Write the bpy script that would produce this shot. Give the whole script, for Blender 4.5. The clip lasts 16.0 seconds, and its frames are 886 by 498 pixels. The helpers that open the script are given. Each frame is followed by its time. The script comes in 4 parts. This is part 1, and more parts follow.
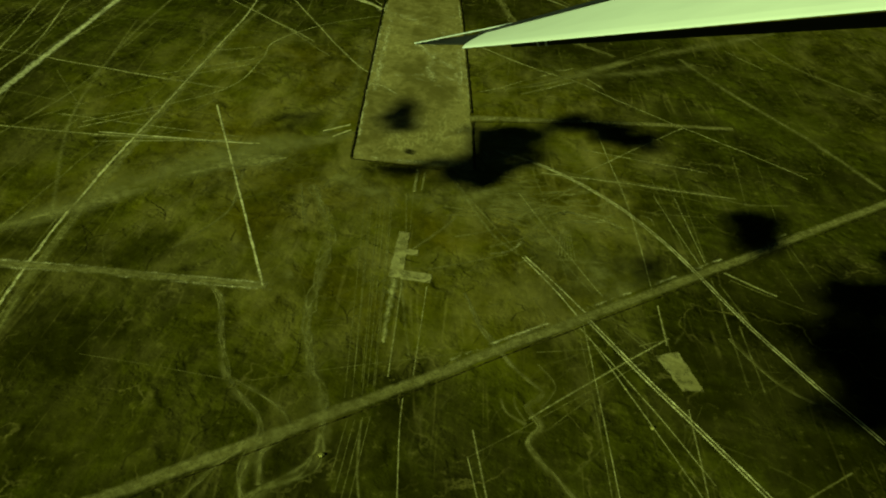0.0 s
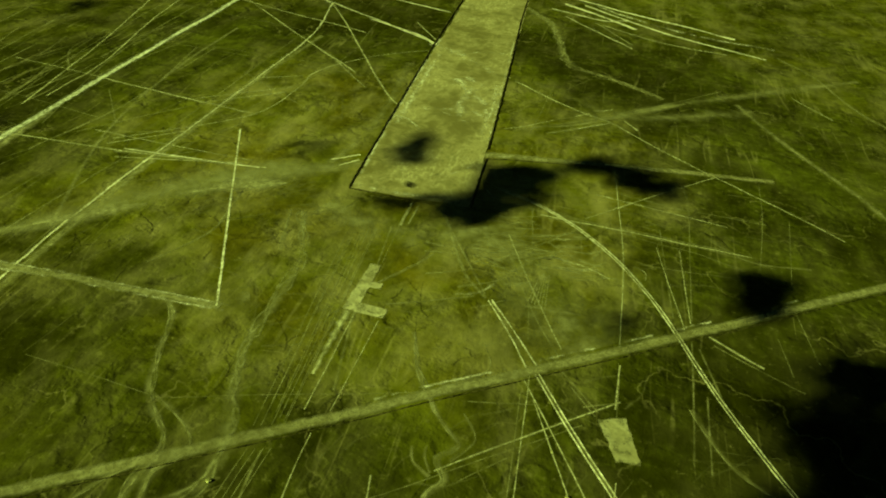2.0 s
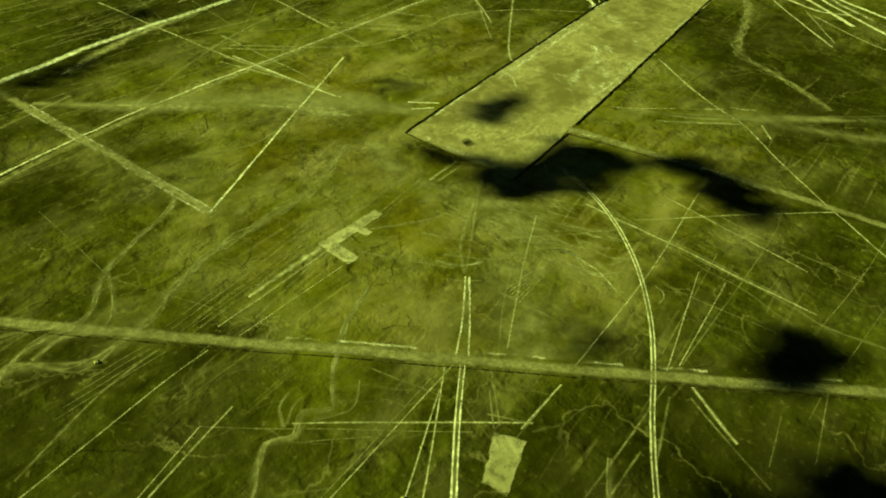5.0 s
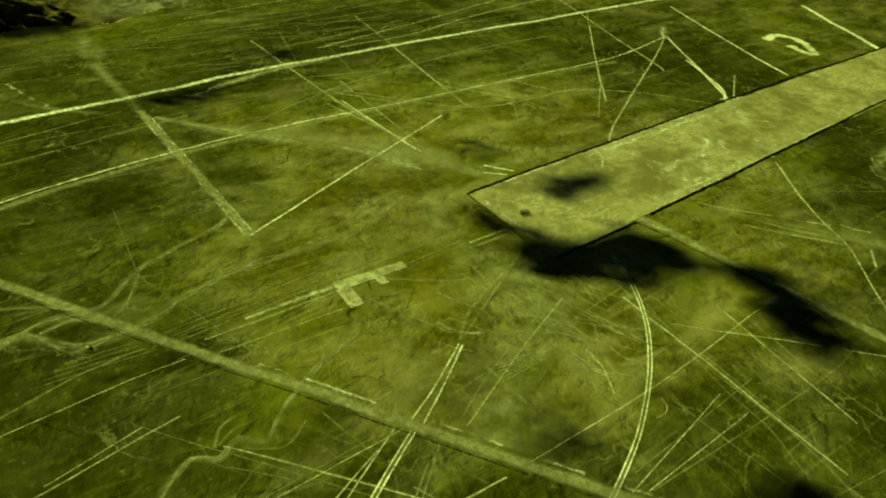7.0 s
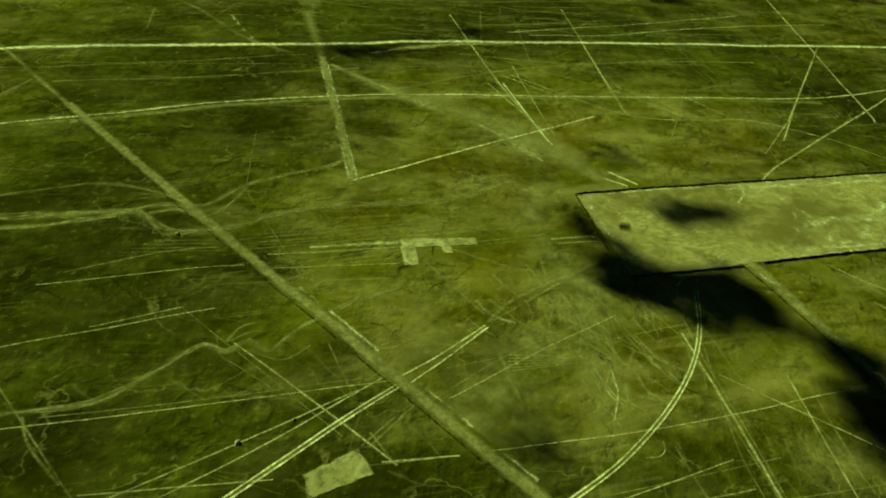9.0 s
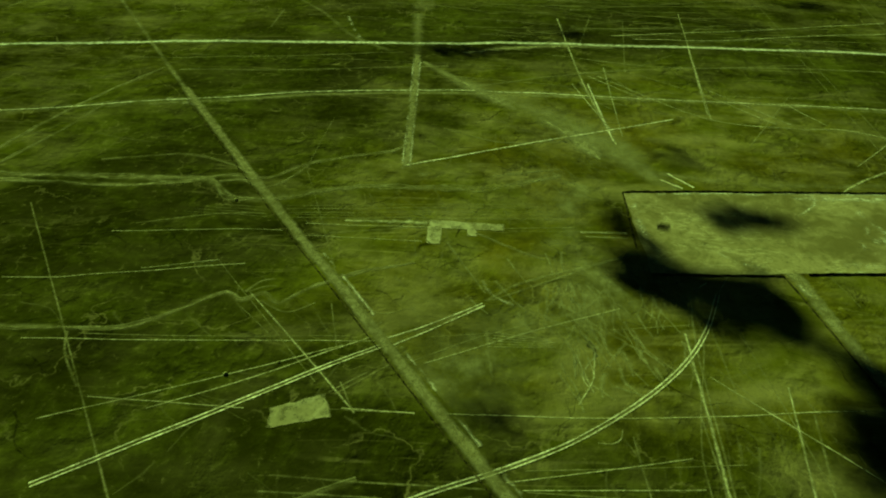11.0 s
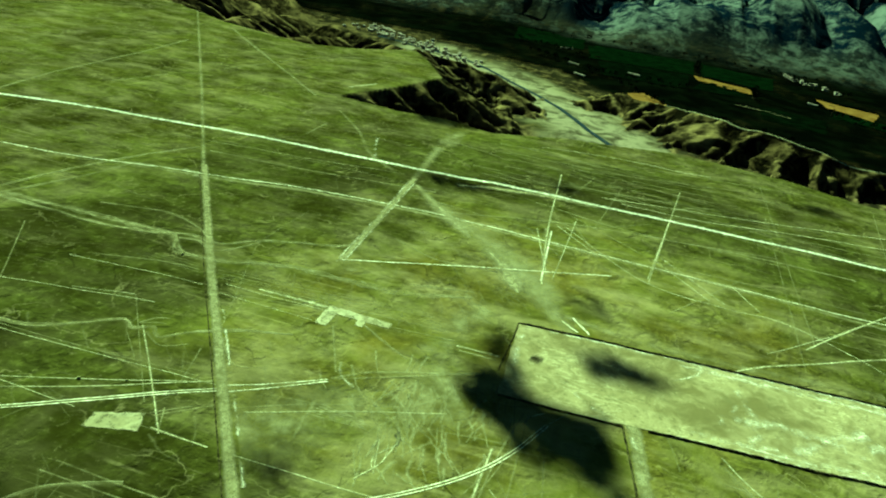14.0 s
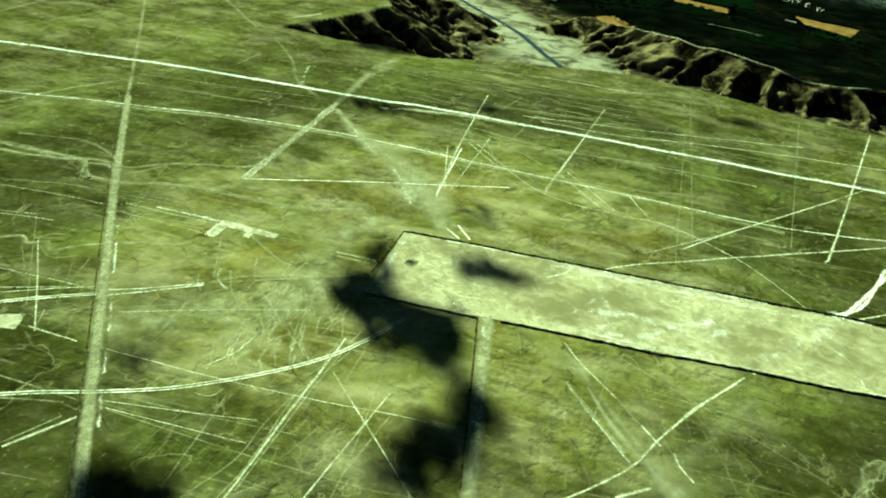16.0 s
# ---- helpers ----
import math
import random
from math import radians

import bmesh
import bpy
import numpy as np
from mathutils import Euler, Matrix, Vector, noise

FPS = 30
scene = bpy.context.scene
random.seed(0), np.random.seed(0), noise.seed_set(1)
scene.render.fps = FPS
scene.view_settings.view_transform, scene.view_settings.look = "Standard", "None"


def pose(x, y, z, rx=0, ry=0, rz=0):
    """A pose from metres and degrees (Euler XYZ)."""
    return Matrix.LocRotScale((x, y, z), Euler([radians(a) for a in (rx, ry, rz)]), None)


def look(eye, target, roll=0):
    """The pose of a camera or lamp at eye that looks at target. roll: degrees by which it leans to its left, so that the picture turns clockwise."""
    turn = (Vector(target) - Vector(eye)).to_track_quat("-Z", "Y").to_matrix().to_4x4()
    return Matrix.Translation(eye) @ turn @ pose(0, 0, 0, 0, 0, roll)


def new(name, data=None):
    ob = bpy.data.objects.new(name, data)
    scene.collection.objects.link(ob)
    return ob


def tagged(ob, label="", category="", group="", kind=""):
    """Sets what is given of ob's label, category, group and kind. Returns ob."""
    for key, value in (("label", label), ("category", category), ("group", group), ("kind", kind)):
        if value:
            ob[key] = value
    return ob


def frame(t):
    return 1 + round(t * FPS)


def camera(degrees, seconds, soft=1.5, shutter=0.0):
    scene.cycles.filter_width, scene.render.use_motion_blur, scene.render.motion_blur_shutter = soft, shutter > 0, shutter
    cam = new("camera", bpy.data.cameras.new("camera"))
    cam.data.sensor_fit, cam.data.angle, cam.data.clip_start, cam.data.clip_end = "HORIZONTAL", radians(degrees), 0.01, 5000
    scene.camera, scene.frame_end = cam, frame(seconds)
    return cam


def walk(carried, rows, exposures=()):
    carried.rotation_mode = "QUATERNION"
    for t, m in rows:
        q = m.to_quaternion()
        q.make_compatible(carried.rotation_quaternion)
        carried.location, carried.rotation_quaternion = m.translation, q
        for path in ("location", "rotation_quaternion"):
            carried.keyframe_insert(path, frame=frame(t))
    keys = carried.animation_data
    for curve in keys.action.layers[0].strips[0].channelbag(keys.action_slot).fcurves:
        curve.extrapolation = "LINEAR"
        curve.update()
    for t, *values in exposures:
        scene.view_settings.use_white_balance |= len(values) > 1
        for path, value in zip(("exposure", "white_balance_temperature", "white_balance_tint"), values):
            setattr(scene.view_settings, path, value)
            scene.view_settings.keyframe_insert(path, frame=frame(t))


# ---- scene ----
cam = camera(63.6, 16.0, soft=2.0)
PATH = [
    (0, (0.021, -0.008, 188.03), (0.03, 1.59, 186.828), 6.4),
    (0.5, (16.573, 3.001, 188.999), (16.522, 4.62, 187.825), 6.6),
    (1, (33.919, 4.225, 191.455), (33.8, 5.857, 190.305), 6.7),
    (1.5, (47.964, 9.222, 191.144), (47.755, 10.847, 189.998), 5.8),
    (2, (63.71, 17.083, 189.298), (63.378, 18.685, 188.147), 3.9),
    (2.5, (76.818, 24.566, 187.119), (76.374, 26.135, 185.961), 2.9),
    (3, (92.243, 32.965, 185.822), (91.692, 34.492, 184.655), 3.6),
    (3.2, (98.449, 36.646, 185.451), (97.862, 38.147, 184.266), 4.0),
    (5.3, (153.15, 81.249, 181.303), (152.213, 82.494, 180.048), 3.7),
    (5.5, (157.489, 85.915, 181.202), (156.513, 87.143, 179.962), 3.4),
    (6, (168.011, 97.597, 181.171), (166.923, 98.782, 179.982), 3.0),
    (6.5, (178.819, 109.102, 181.253), (177.616, 110.225, 180.116), 3.1),
    (7, (187.892, 122.547, 179.906), (186.591, 123.548, 178.764), 4.3),
    (7.5, (197.154, 135.465, 179.533), (195.775, 136.339, 178.378), 5.5),
    (8, (205.581, 149.037, 179.311), (204.137, 149.774, 178.14), 6.8),
    (8.5, (213.784, 162.854, 179.182), (212.285, 163.452, 178.001), 7.1),
    (9, (221.575, 177.024, 178.884), (220.028, 177.468, 177.697), 6.9),
    (9.2, (224.488, 182.795, 178.898), (222.923, 183.175, 177.712), 6.5),
    (11.3, (249.809, 247.825, 180.463), (248.197, 247.754, 179.282), 1.2),
    (11.5, (251.825, 254.771, 180.587), (250.211, 254.674, 179.41), 1.0),
    (12, (256.497, 272.25, 181.166), (254.876, 272.091, 180.006), 0.7),
    (12.5, (260.496, 287.731, 182.694), (258.866, 287.514, 181.556), 0.6),
    (13, (263.691, 303.731, 183.981), (262.045, 303.438, 182.883), 0.4),
    (13.5, (266.543, 320.645, 185.325), (264.847, 320.301, 184.323), 3.6),
    (14, (269.897, 339.451, 188.315), (268.133, 339.084, 187.447), 8.8),
    (14.5, (272.628, 356.472, 189.475), (270.903, 356.074, 188.545), 7.8),
    (15, (274.632, 374.551, 190.274), (272.946, 374.128, 189.285), 6.6),
    (15.5, (274.851, 393.593, 191.014), (273.181, 393.173, 189.998), 5.9),
    (16, (276.459, 412.141, 192.707), (274.778, 411.776, 191.688), 6.7),
]
walk(cam, [(t, look(eye, target, roll)) for t, eye, target, roll in PATH],
     exposures=[(0.0, -0.35, 20000, -78), (1.5, 0.45, 20000, -80), (3.0, 1.0, 20000, -78), (5.5, 1.05, 20000, -76), (9.0, 0.65, 17000, -84), (11.5, 0.3, 13000, -100),
                (12.0, 0.85, 11500, -90), (12.5, 1.1, 9500, -87), (13.0, 1.2, 8000, -84), (13.5, 1.55, 6700, -83), (14.0, 1.95, 5400, -77), (14.5, 2.33, 5000, -68), (15.2, 2.42, 4900, -60), (16.0, 2.28, 4900, -48)])

# ---- light ----
SUN_AZ, SUN_EL = radians(214), radians(31)      # azimuth counted from +x towards +y
SUN_DIR = Vector((math.cos(SUN_AZ) * math.cos(SUN_EL), math.sin(SUN_AZ) * math.cos(SUN_EL), math.sin(SUN_EL)))
world = bpy.data.worlds.new("sky")
scene.world = world
world.use_nodes = True
wn = world.node_tree.nodes
sky = wn.new("ShaderNodeTexSky")
sky.sky_type, sky.sun_disc = "NISHITA", False
sky.altitude, sky.air_density, sky.dust_density, sky.ozone_density = 1500, 0.12, 0.15, 0.0
sky.sun_elevation, sky.sun_rotation = SUN_EL, math.pi / 2 - SUN_AZ
wn["Background"].inputs["Strength"].default_value = 0.05
world.node_tree.links.new(sky.outputs[0], wn["Background"].inputs[0])
sun_data = bpy.data.lights.new("sun", "SUN")
sun_data.energy, sun_data.angle, sun_data.color = 5.0, radians(0.6), (1.0, 0.93, 0.8)
sun = new("sun", sun_data)
sun.matrix_world = look(SUN_DIR * 900, (0, 0, 0))


# ---- materials ----
class Nodes:
    """Short hand for building a node material."""

    def __init__(self, name, rough=0.95, spec=0.0):
        self.mat = bpy.data.materials.new(name)
        self.mat.use_nodes = True
        self.t = self.mat.node_tree
        self.bsdf = self.t.nodes["Principled BSDF"]
        self.out = self.t.nodes["Material Output"]
        self.bsdf.inputs["Roughness"].default_value = rough
        self.bsdf.inputs["Specular IOR Level"].default_value = spec
        self.pos = self.add("ShaderNodeTexCoord").outputs["Object"]

    def add(self, kind, **inputs):
        n = self.t.nodes.new(kind)
        for k, v in inputs.items():
            self.put(n.inputs[k.replace("_", " ")], v)
        return n

    def put(self, socket, v):
        if isinstance(v, bpy.types.NodeSocket):
            self.t.links.new(v, socket)
        else:
            socket.default_value = v

    def noise(self, scale, detail=5, rough=0.55, distortion=0.0, kind="FBM", vector=None):
        n = self.add("ShaderNodeTexNoise", Scale=scale, Detail=detail, Roughness=rough, Distortion=distortion)
        n.noise_type = kind
        if kind == "FBM":
            n.normalize = True
        self.put(n.inputs["Vector"], vector or self.pos)
        return n.outputs[0]

    def math(self, op, a, b=0.0, clamp=False):
        n = self.t.nodes.new("ShaderNodeMath")
        n.operation, n.use_clamp = op, clamp
        self.put(n.inputs[0], a)
        self.put(n.inputs[1], b)
        return n.outputs[0]

    def span(self, v, lo, hi, a=0.0, b=1.0):
        n = self.t.nodes.new("ShaderNodeMapRange")
        n.interpolation_type = "SMOOTHSTEP"
        for i, x in enumerate((v, lo, hi, a, b)):
            self.put(n.inputs[i], x)
        return n.outputs[0]

    def mix(self, f, a, b):
        n = self.t.nodes.new("ShaderNodeMix")
        n.data_type = "RGBA"
        self.put(n.inputs[0], f)
        self.put(n.inputs[6], a if isinstance(a, bpy.types.NodeSocket) else (*a, 1))
        self.put(n.inputs[7], b if isinstance(b, bpy.types.NodeSocket) else (*b, 1))
        return n.outputs[2]

    def attr(self, name):
        n = self.t.nodes.new("ShaderNodeAttribute")
        n.attribute_name = name
        return n.outputs["Fac"]

    def stretch(self, sx, sy, sz, turn=0.0):
        n = self.add("ShaderNodeMapping")
        n.inputs["Scale"].default_value = (sx, sy, sz)
        n.inputs["Rotation"].default_value = (0, 0, turn)
        self.put(n.inputs["Vector"], self.pos)
        return n.outputs[0]

    def bump(self, height, dist, strength=0.6):
        n = self.add("ShaderNodeBump", Height=height, Distance=dist, Strength=strength)
        self.put(self.bsdf.inputs["Normal"], n.outputs[0])

    def colour(self, c):
        self.put(self.bsdf.inputs["Base Color"], c if isinstance(c, bpy.types.NodeSocket) else (*c, 1))

    def alpha(self, a):
        self.put(self.bsdf.inputs["Alpha"], a)


DARK, PALE = (0.0055, 0.0050, 0.0012), (0.28, 0.228, 0.100)


def ground_material():
    """Varnished desert gravel on the plain, gullied rock on the slopes, sand in the wash, dark soil in the valley."""
    m = Nodes("desert_gravel")
    big = m.noise(0.0075, 4, 0.5)
    mid = m.noise(0.033, 6, 0.6, 0.25)
    small = m.noise(0.15, 6, 0.62, 0.2)
    fine = m.noise(0.8, 5, 0.65)

    def threads(scale, width, detail, distortion=0.3, vector=None):
        """Thin winding threads: where a noise passes through its mean."""
        n = m.noise(scale, detail, 0.5, distortion, "FBM", vector)
        return m.span(m.math("ABSOLUTE", m.math("SUBTRACT", n, 0.5)), 0.0, width, 1.0, 0.0)

    # pale dust plus a painted vignette: brighter round the trapezoid, darker ring, paler beyond
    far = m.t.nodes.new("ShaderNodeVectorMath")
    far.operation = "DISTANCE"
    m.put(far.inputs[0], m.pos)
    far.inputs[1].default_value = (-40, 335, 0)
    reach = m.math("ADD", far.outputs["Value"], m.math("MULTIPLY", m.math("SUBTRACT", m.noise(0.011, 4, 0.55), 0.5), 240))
    dust_vignette = m.math("ADD", m.span(reach, 100, 225, 1.0, 0.0), m.span(reach, 265, 360, 0.0, 0.45))

    streak = m.noise(1.0, 5, 0.6, 0.15, "FBM", m.stretch(0.10, 0.014, 0.05, radians(-12)))
    streak2 = m.noise(1.0, 6, 0.62, 0.1, "FBM", m.stretch(0.36, 0.045, 0.05, radians(-20)))
    tone = m.math("ADD", m.math("MULTIPLY", big, 0.44), m.math("MULTIPLY", mid, 0.41))
    for n, k in ((small, 0.26), (fine, 0.10), (streak, 0.13), (streak2, 0.10)):
        tone = m.math("ADD", tone, m.math("MULTIPLY", m.math("SUBTRACT", n, 0.5), k))
    # the painted vignette shifts tone and hue: paler, redder inside; darker, greener outside
    tone = m.math("ADD", tone, m.math("MULTIPLY", m.math("SUBTRACT", dust_vignette, 0.50), 0.15))
    earth = m.mix(m.math("MULTIPLY", m.span(m.noise(0.016, 5, 0.6, 0.3), 0.36, 0.60, 1.0, 0.35), dust_vignette, True), (0.108, 0.105, 0.020), (0.133, 0.104, 0.019))
    c = m.mix(m.span(tone, 0.27, 0.66), (0.018, 0.0165, 0.0026), earth)
    patch = m.span(m.noise(0.021, 5, 0.6), 0.42, 0.62)
    patch2 = m.span(m.noise(0.033, 5, 0.6, 0.2), 0.47, 0.64)
    rills = m.math("MULTIPLY", threads(0.030, 0.085, 7, 0.2), patch2)
    rills2 = m.math("MULTIPLY", threads(0.075, 0.10, 6, 0.2), patch)
    # rills sunk by the bump are darkened too, painting in their relief shade
    c = m.mix(m.math("MULTIPLY", rills, 0.44), c, DARK)
    c = m.mix(m.math("MULTIPLY", rills2, 0.40), c, DARK)
    c = m.mix(m.math("MULTIPLY", m.math("MULTIPLY", threads(0.019, 0.007, 8, 0.1), patch), 0.30), c, PALE)
    # wind streaks and old scuffs: fine, straight, in a few directions, each in its own stretches
    for turn, along, across, strength, lo in ((-14, 0.004, 0.05, 0.24, 0.50), (62, 0.004, 0.05, 0.22, 0.52), (30, 0.004, 0.06, 0.20, 0.54)):
        line_in = threads(1.0, 0.014, 2, 0.02, m.stretch(across, along, 0.05, radians(turn)))
        gate = m.span(m.noise(0.017, 5, 0.6, 0.3, "FBM", m.stretch(1, 1, 1, radians(turn * 2))), lo, lo + 0.14)
        c = m.mix(m.math("MULTIPLY", m.math("MULTIPLY", line_in, gate), strength), c, PALE)
    # pale veil, laid on mostly inside the painted bright zone
    veil = m.noise(1.0, 7, 0.62, 0.3, "FBM", m.stretch(0.042, 0.024, 0.05, radians(-18)))
    c = m.mix(m.math("MULTIPLY", m.span(veil, 0.40, 0.74, 0.0, 0.55), m.math("ADD", m.math("MULTIPLY", dust_vignette, 0.85), 0.15)), c, PALE)
    c = m.mix(m.span(m.noise(0.30, 6, 0.7, 0.3), 0.56, 0.76, 0.0, 0.30), c, PALE)
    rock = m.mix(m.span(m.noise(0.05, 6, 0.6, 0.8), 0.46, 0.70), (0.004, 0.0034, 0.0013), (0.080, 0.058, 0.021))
    # spur crests painted paler, standing in for the sun catching them
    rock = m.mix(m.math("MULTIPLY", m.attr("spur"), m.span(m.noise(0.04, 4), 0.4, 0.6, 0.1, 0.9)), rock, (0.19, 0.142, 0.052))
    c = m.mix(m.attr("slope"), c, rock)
    sand = m.mix(m.span(m.noise(0.03, 7, 0.6, 0.8), 0.36, 0.58), (0.05, 0.042, 0.02), (0.19, 0.163, 0.09))
    c = m.mix(m.attr("wash"), c, sand)
    soil = m.mix(m.span(m.noise(0.02, 5), 0.4, 0.7), (0.0005, 0.0007, 0.0003), (0.0016, 0.0022, 0.0008))
    c = m.mix(m.attr("valley"), c, soil)
    hills = m.mix(m.span(m.math("ADD", m.math("MULTIPLY", m.noise(0.004, 4), 0.5), m.math("MULTIPLY", m.noise(0.03, 8, 0.72, 0.3), 0.6)), 0.51, 0.66), (0.003, 0.006, 0.010), (0.105, 0.115, 0.088))
    c = m.mix(m.attr("hills"), c, hills)
    m.colour(c)
    relief = m.math("ADD", m.math("MULTIPLY", mid, 2.6), m.math("ADD", m.math("MULTIPLY", small, 0.8), m.math("MULTIPLY", fine, 0.10)))
    relief = m.math("SUBTRACT", relief, m.math("ADD", m.math("MULTIPLY", rills, 1.1), m.math("MULTIPLY", rills2, 0.6)))
    m.bump(relief, 1.0, 0.6)
    return m.mat


def strip_material(name, c0, c1, cover, core=0.25, patch=0.35, scale=0.25, gap=(0.36, 0.60)):
    """Swept ground whose edge frays into the gravel: v of the UV map runs from -1 to 1 across the strip."""
    m = Nodes(name)
    uv = m.add("ShaderNodeSeparateXYZ", Vector=m.add("ShaderNodeUVMap").outputs[0])
    across = m.math("ABSOLUTE", uv.outputs[1])
    fray = m.math("ADD", across, m.math("MULTIPLY", m.math("SUBTRACT", m.noise(scale, 5, 0.65), 0.5), 0.9))
    body = m.span(fray, core, 1.0, 1.0, 0.0)
    long_gaps = m.math("MULTIPLY", m.noise(0.028, 4, 0.6), 0.55)
    gaps = m.span(m.math("ADD", long_gaps, m.math("MULTIPLY", m.noise(scale * 0.5, 5, 0.65, 0.3), 0.45)), gap[0], gap[1], patch, 1.0)
    grit = m.span(m.noise(1.1, 4, 0.6), 0.36, 0.54, 0.76, 1.0)
    m.alpha(m.math("MULTIPLY", m.math("MULTIPLY", m.math("MULTIPLY", body, gaps), grit), cover))
    c = m.mix(m.span(m.noise(scale * 1.6, 6, 0.65), 0.36, 0.66), c0, c1)
    m.colour(c)
    m.bump(m.noise(scale * 3, 5), 0.12, 0.3)
    return m.mat


def plain_material(name, c0, c1, scale=0.5, rough=0.9, bump=0.1, metal=0.0):
    m = Nodes(name, rough, 0.4 if rough < 0.7 else 0.0)
    n = m.noise(scale, 6, 0.6)
    m.colour(m.mix(m.span(n, 0.35, 0.68), c0, c1))
    m.bsdf.inputs["Metallic"].default_value = metal
    if bump:
        m.bump(m.noise(scale * 4, 4), bump, 0.6)
    return m.mat


def cleared_material(name, lo, hi, fray=False):
    """Cleared ground: pale sand with drifts, scuffs and dull stained stretches."""
    m = Nodes(name)
    big, mid, fine = m.noise(0.02, 5, 0.6, 0.6), m.noise(0.11, 7, 0.62, 1.0), m.noise(0.6, 5, 0.65)
    drift = m.noise(1.0, 6, 0.6, 1.0, "RIDGED_MULTIFRACTAL", m.stretch(0.16, 0.03, 0.1))
    c = m.mix(m.span(m.math("ADD", m.math("MULTIPLY", big, 0.6), m.math("MULTIPLY", mid, 0.5)), 0.42, 0.68), lo, hi)
    c = m.mix(m.span(m.math("MULTIPLY", drift, m.span(mid, 0.42, 0.66)), 0.7, 1.9, 0.0, 0.3), c, (0.40, 0.335, 0.17))
    scuff = m.math("ABSOLUTE", m.math("SUBTRACT", m.noise(1.0, 7, 0.66, 0.3, "FBM", m.stretch(0.12, 0.035, 0.1, 0.1)), 0.5))
    c = m.mix(m.math("MULTIPLY", m.span(scuff, 0.0, 0.025, 1.0, 0.0), m.span(big, 0.45, 0.6, 0.0, 0.5)), c, (0.49, 0.42, 0.23))
    fleck = m.noise(0.38, 8, 0.74, 0.5)
    c = m.mix(m.math("MULTIPLY", m.span(fleck, 0.54, 0.70, 0.0, 0.6), m.span(mid, 0.46, 0.64)), c, (0.50, 0.43, 0.24))
    c = m.mix(m.math("MULTIPLY", m.span(fleck, 0.36, 0.48, 0.6, 0.0), m.span(big, 0.44, 0.60)), c, (0.07, 0.06, 0.022))
    c = m.mix(m.span(fine, 0.45, 0.72, 0.0, 0.16), c, (0.08, 0.068, 0.024))
    stain = m.noise(0.085, 8, 0.7, 0.3)
    c = m.mix(m.span(stain, 0.50, 0.70, 0.0, 0.45), c, (0.10, 0.088, 0.034))
    m.colour(c)
    m.bump(m.math("ADD", mid, m.math("MULTIPLY", fine, 0.4)), 0.5, 0.6)
    if fray:
        uv = m.add("ShaderNodeSeparateXYZ", Vector=m.add("ShaderNodeUVMap").outputs[0])
        edge = m.math("ADD", uv.outputs[1], m.math("MULTIPLY", m.math("SUBTRACT", m.noise(0.5, 5, 0.7), 0.5), 0.6))
        m.alpha(m.math("MULTIPLY", m.span(edge, 0.84, 1.10, 0.95, 0.2), m.span(m.noise(0.22, 5, 0.65), 0.34, 0.56, 0.45, 1.0)))
    return m.mat


M_GROUND = ground_material()
M_FIELD = cleared_material("cleared_field_sand", (0.128, 0.104, 0.040), (0.262, 0.216, 0.102))
M_PLOT = cleared_material("cleared_plot_sand", (0.25, 0.212, 0.105), (0.46, 0.40, 0.225), True)
M_ROAD = strip_material("bright_track_dust", (0.32, 0.285, 0.165), (0.82, 0.75, 0.54), 1.0, 0.15, 0.5)
M_BRIGHT = strip_material("swept_line_bright", (0.36, 0.31, 0.17), (0.88, 0.79, 0.53), 1.0, 0.35, 0.40, 0.4, (0.38, 0.60))
M_LINE = strip_material("swept_line", (0.28, 0.245, 0.115), (0.63, 0.56, 0.32), 0.92, -0.1, 0.42, 0.28, (0.37, 0.62))
M_FAINT = strip_material("worn_line", (0.185, 0.160, 0.064), (0.40, 0.352, 0.17), 0.70, -0.3, 0.28, 0.25, (0.37, 0.62))
M_GHOST = strip_material("ghost_line", (0.16, 0.138, 0.052), (0.29, 0.252, 0.115), 0.40, -0.6, 0.2, 0.2, (0.37, 0.62))
M_TRACK = strip_material("track_dust", (0.165, 0.141, 0.06), (0.28, 0.243, 0.12), 0.84, 0.35, 0.6, 0.2)
M_WASH = strip_material("wash_sand", (0.20, 0.172, 0.075), (0.40, 0.35, 0.18), 0.85, -0.1, 0.45, 0.2)
M_RUNNEL = strip_material("runnel_sand", (0.14, 0.122, 0.045), (0.38, 0.335, 0.165), 0.95, -0.5, 0.2, 0.13, (0.36, 0.60))
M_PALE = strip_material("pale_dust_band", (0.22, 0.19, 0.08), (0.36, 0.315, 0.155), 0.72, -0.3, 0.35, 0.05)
M_DUST = strip_material("dust_veil", (0.16, 0.137, 0.052), (0.33, 0.287, 0.135), 0.75, -0.6, 0.2, 0.07)
M_SCUFF = strip_material("scuffed_sand", (0.36, 0.31, 0.17), (0.86, 0.77, 0.53), 0.95, -0.5, 0.0, 0.45, (0.44, 0.60))
M_CREASE = strip_material("dark_ground_strip", (0.004, 0.0036, 0.001), (0.014, 0.0122, 0.0032), 0.7, -0.3, 0.15, 0.35)
M_STONE = plain_material("heaped_dark_stones", (0.008, 0.007, 0.0025), (0.075, 0.061, 0.022), 0.6, 0.95, 0.3)
M_BANK = plain_material("pale_spoil_bank", (0.10, 0.088, 0.03), (0.46, 0.41, 0.19), 0.5, 0.95, 0.3)
M_ASPHALT = plain_material("old_asphalt", (0.012, 0.017, 0.02), (0.025, 0.032, 0.035), 0.2)


# ---- terrain ----
def lattice(ix, iy, seed):
    n = (ix * 374761393 + iy * 668265263 + seed * 974711) & 0x7FFFFFFF
    n = ((n ^ (n >> 13)) * 1274126177) & 0x7FFFFFFF
    return ((n ^ (n >> 16)) & 0xFFFF) / 65535.0


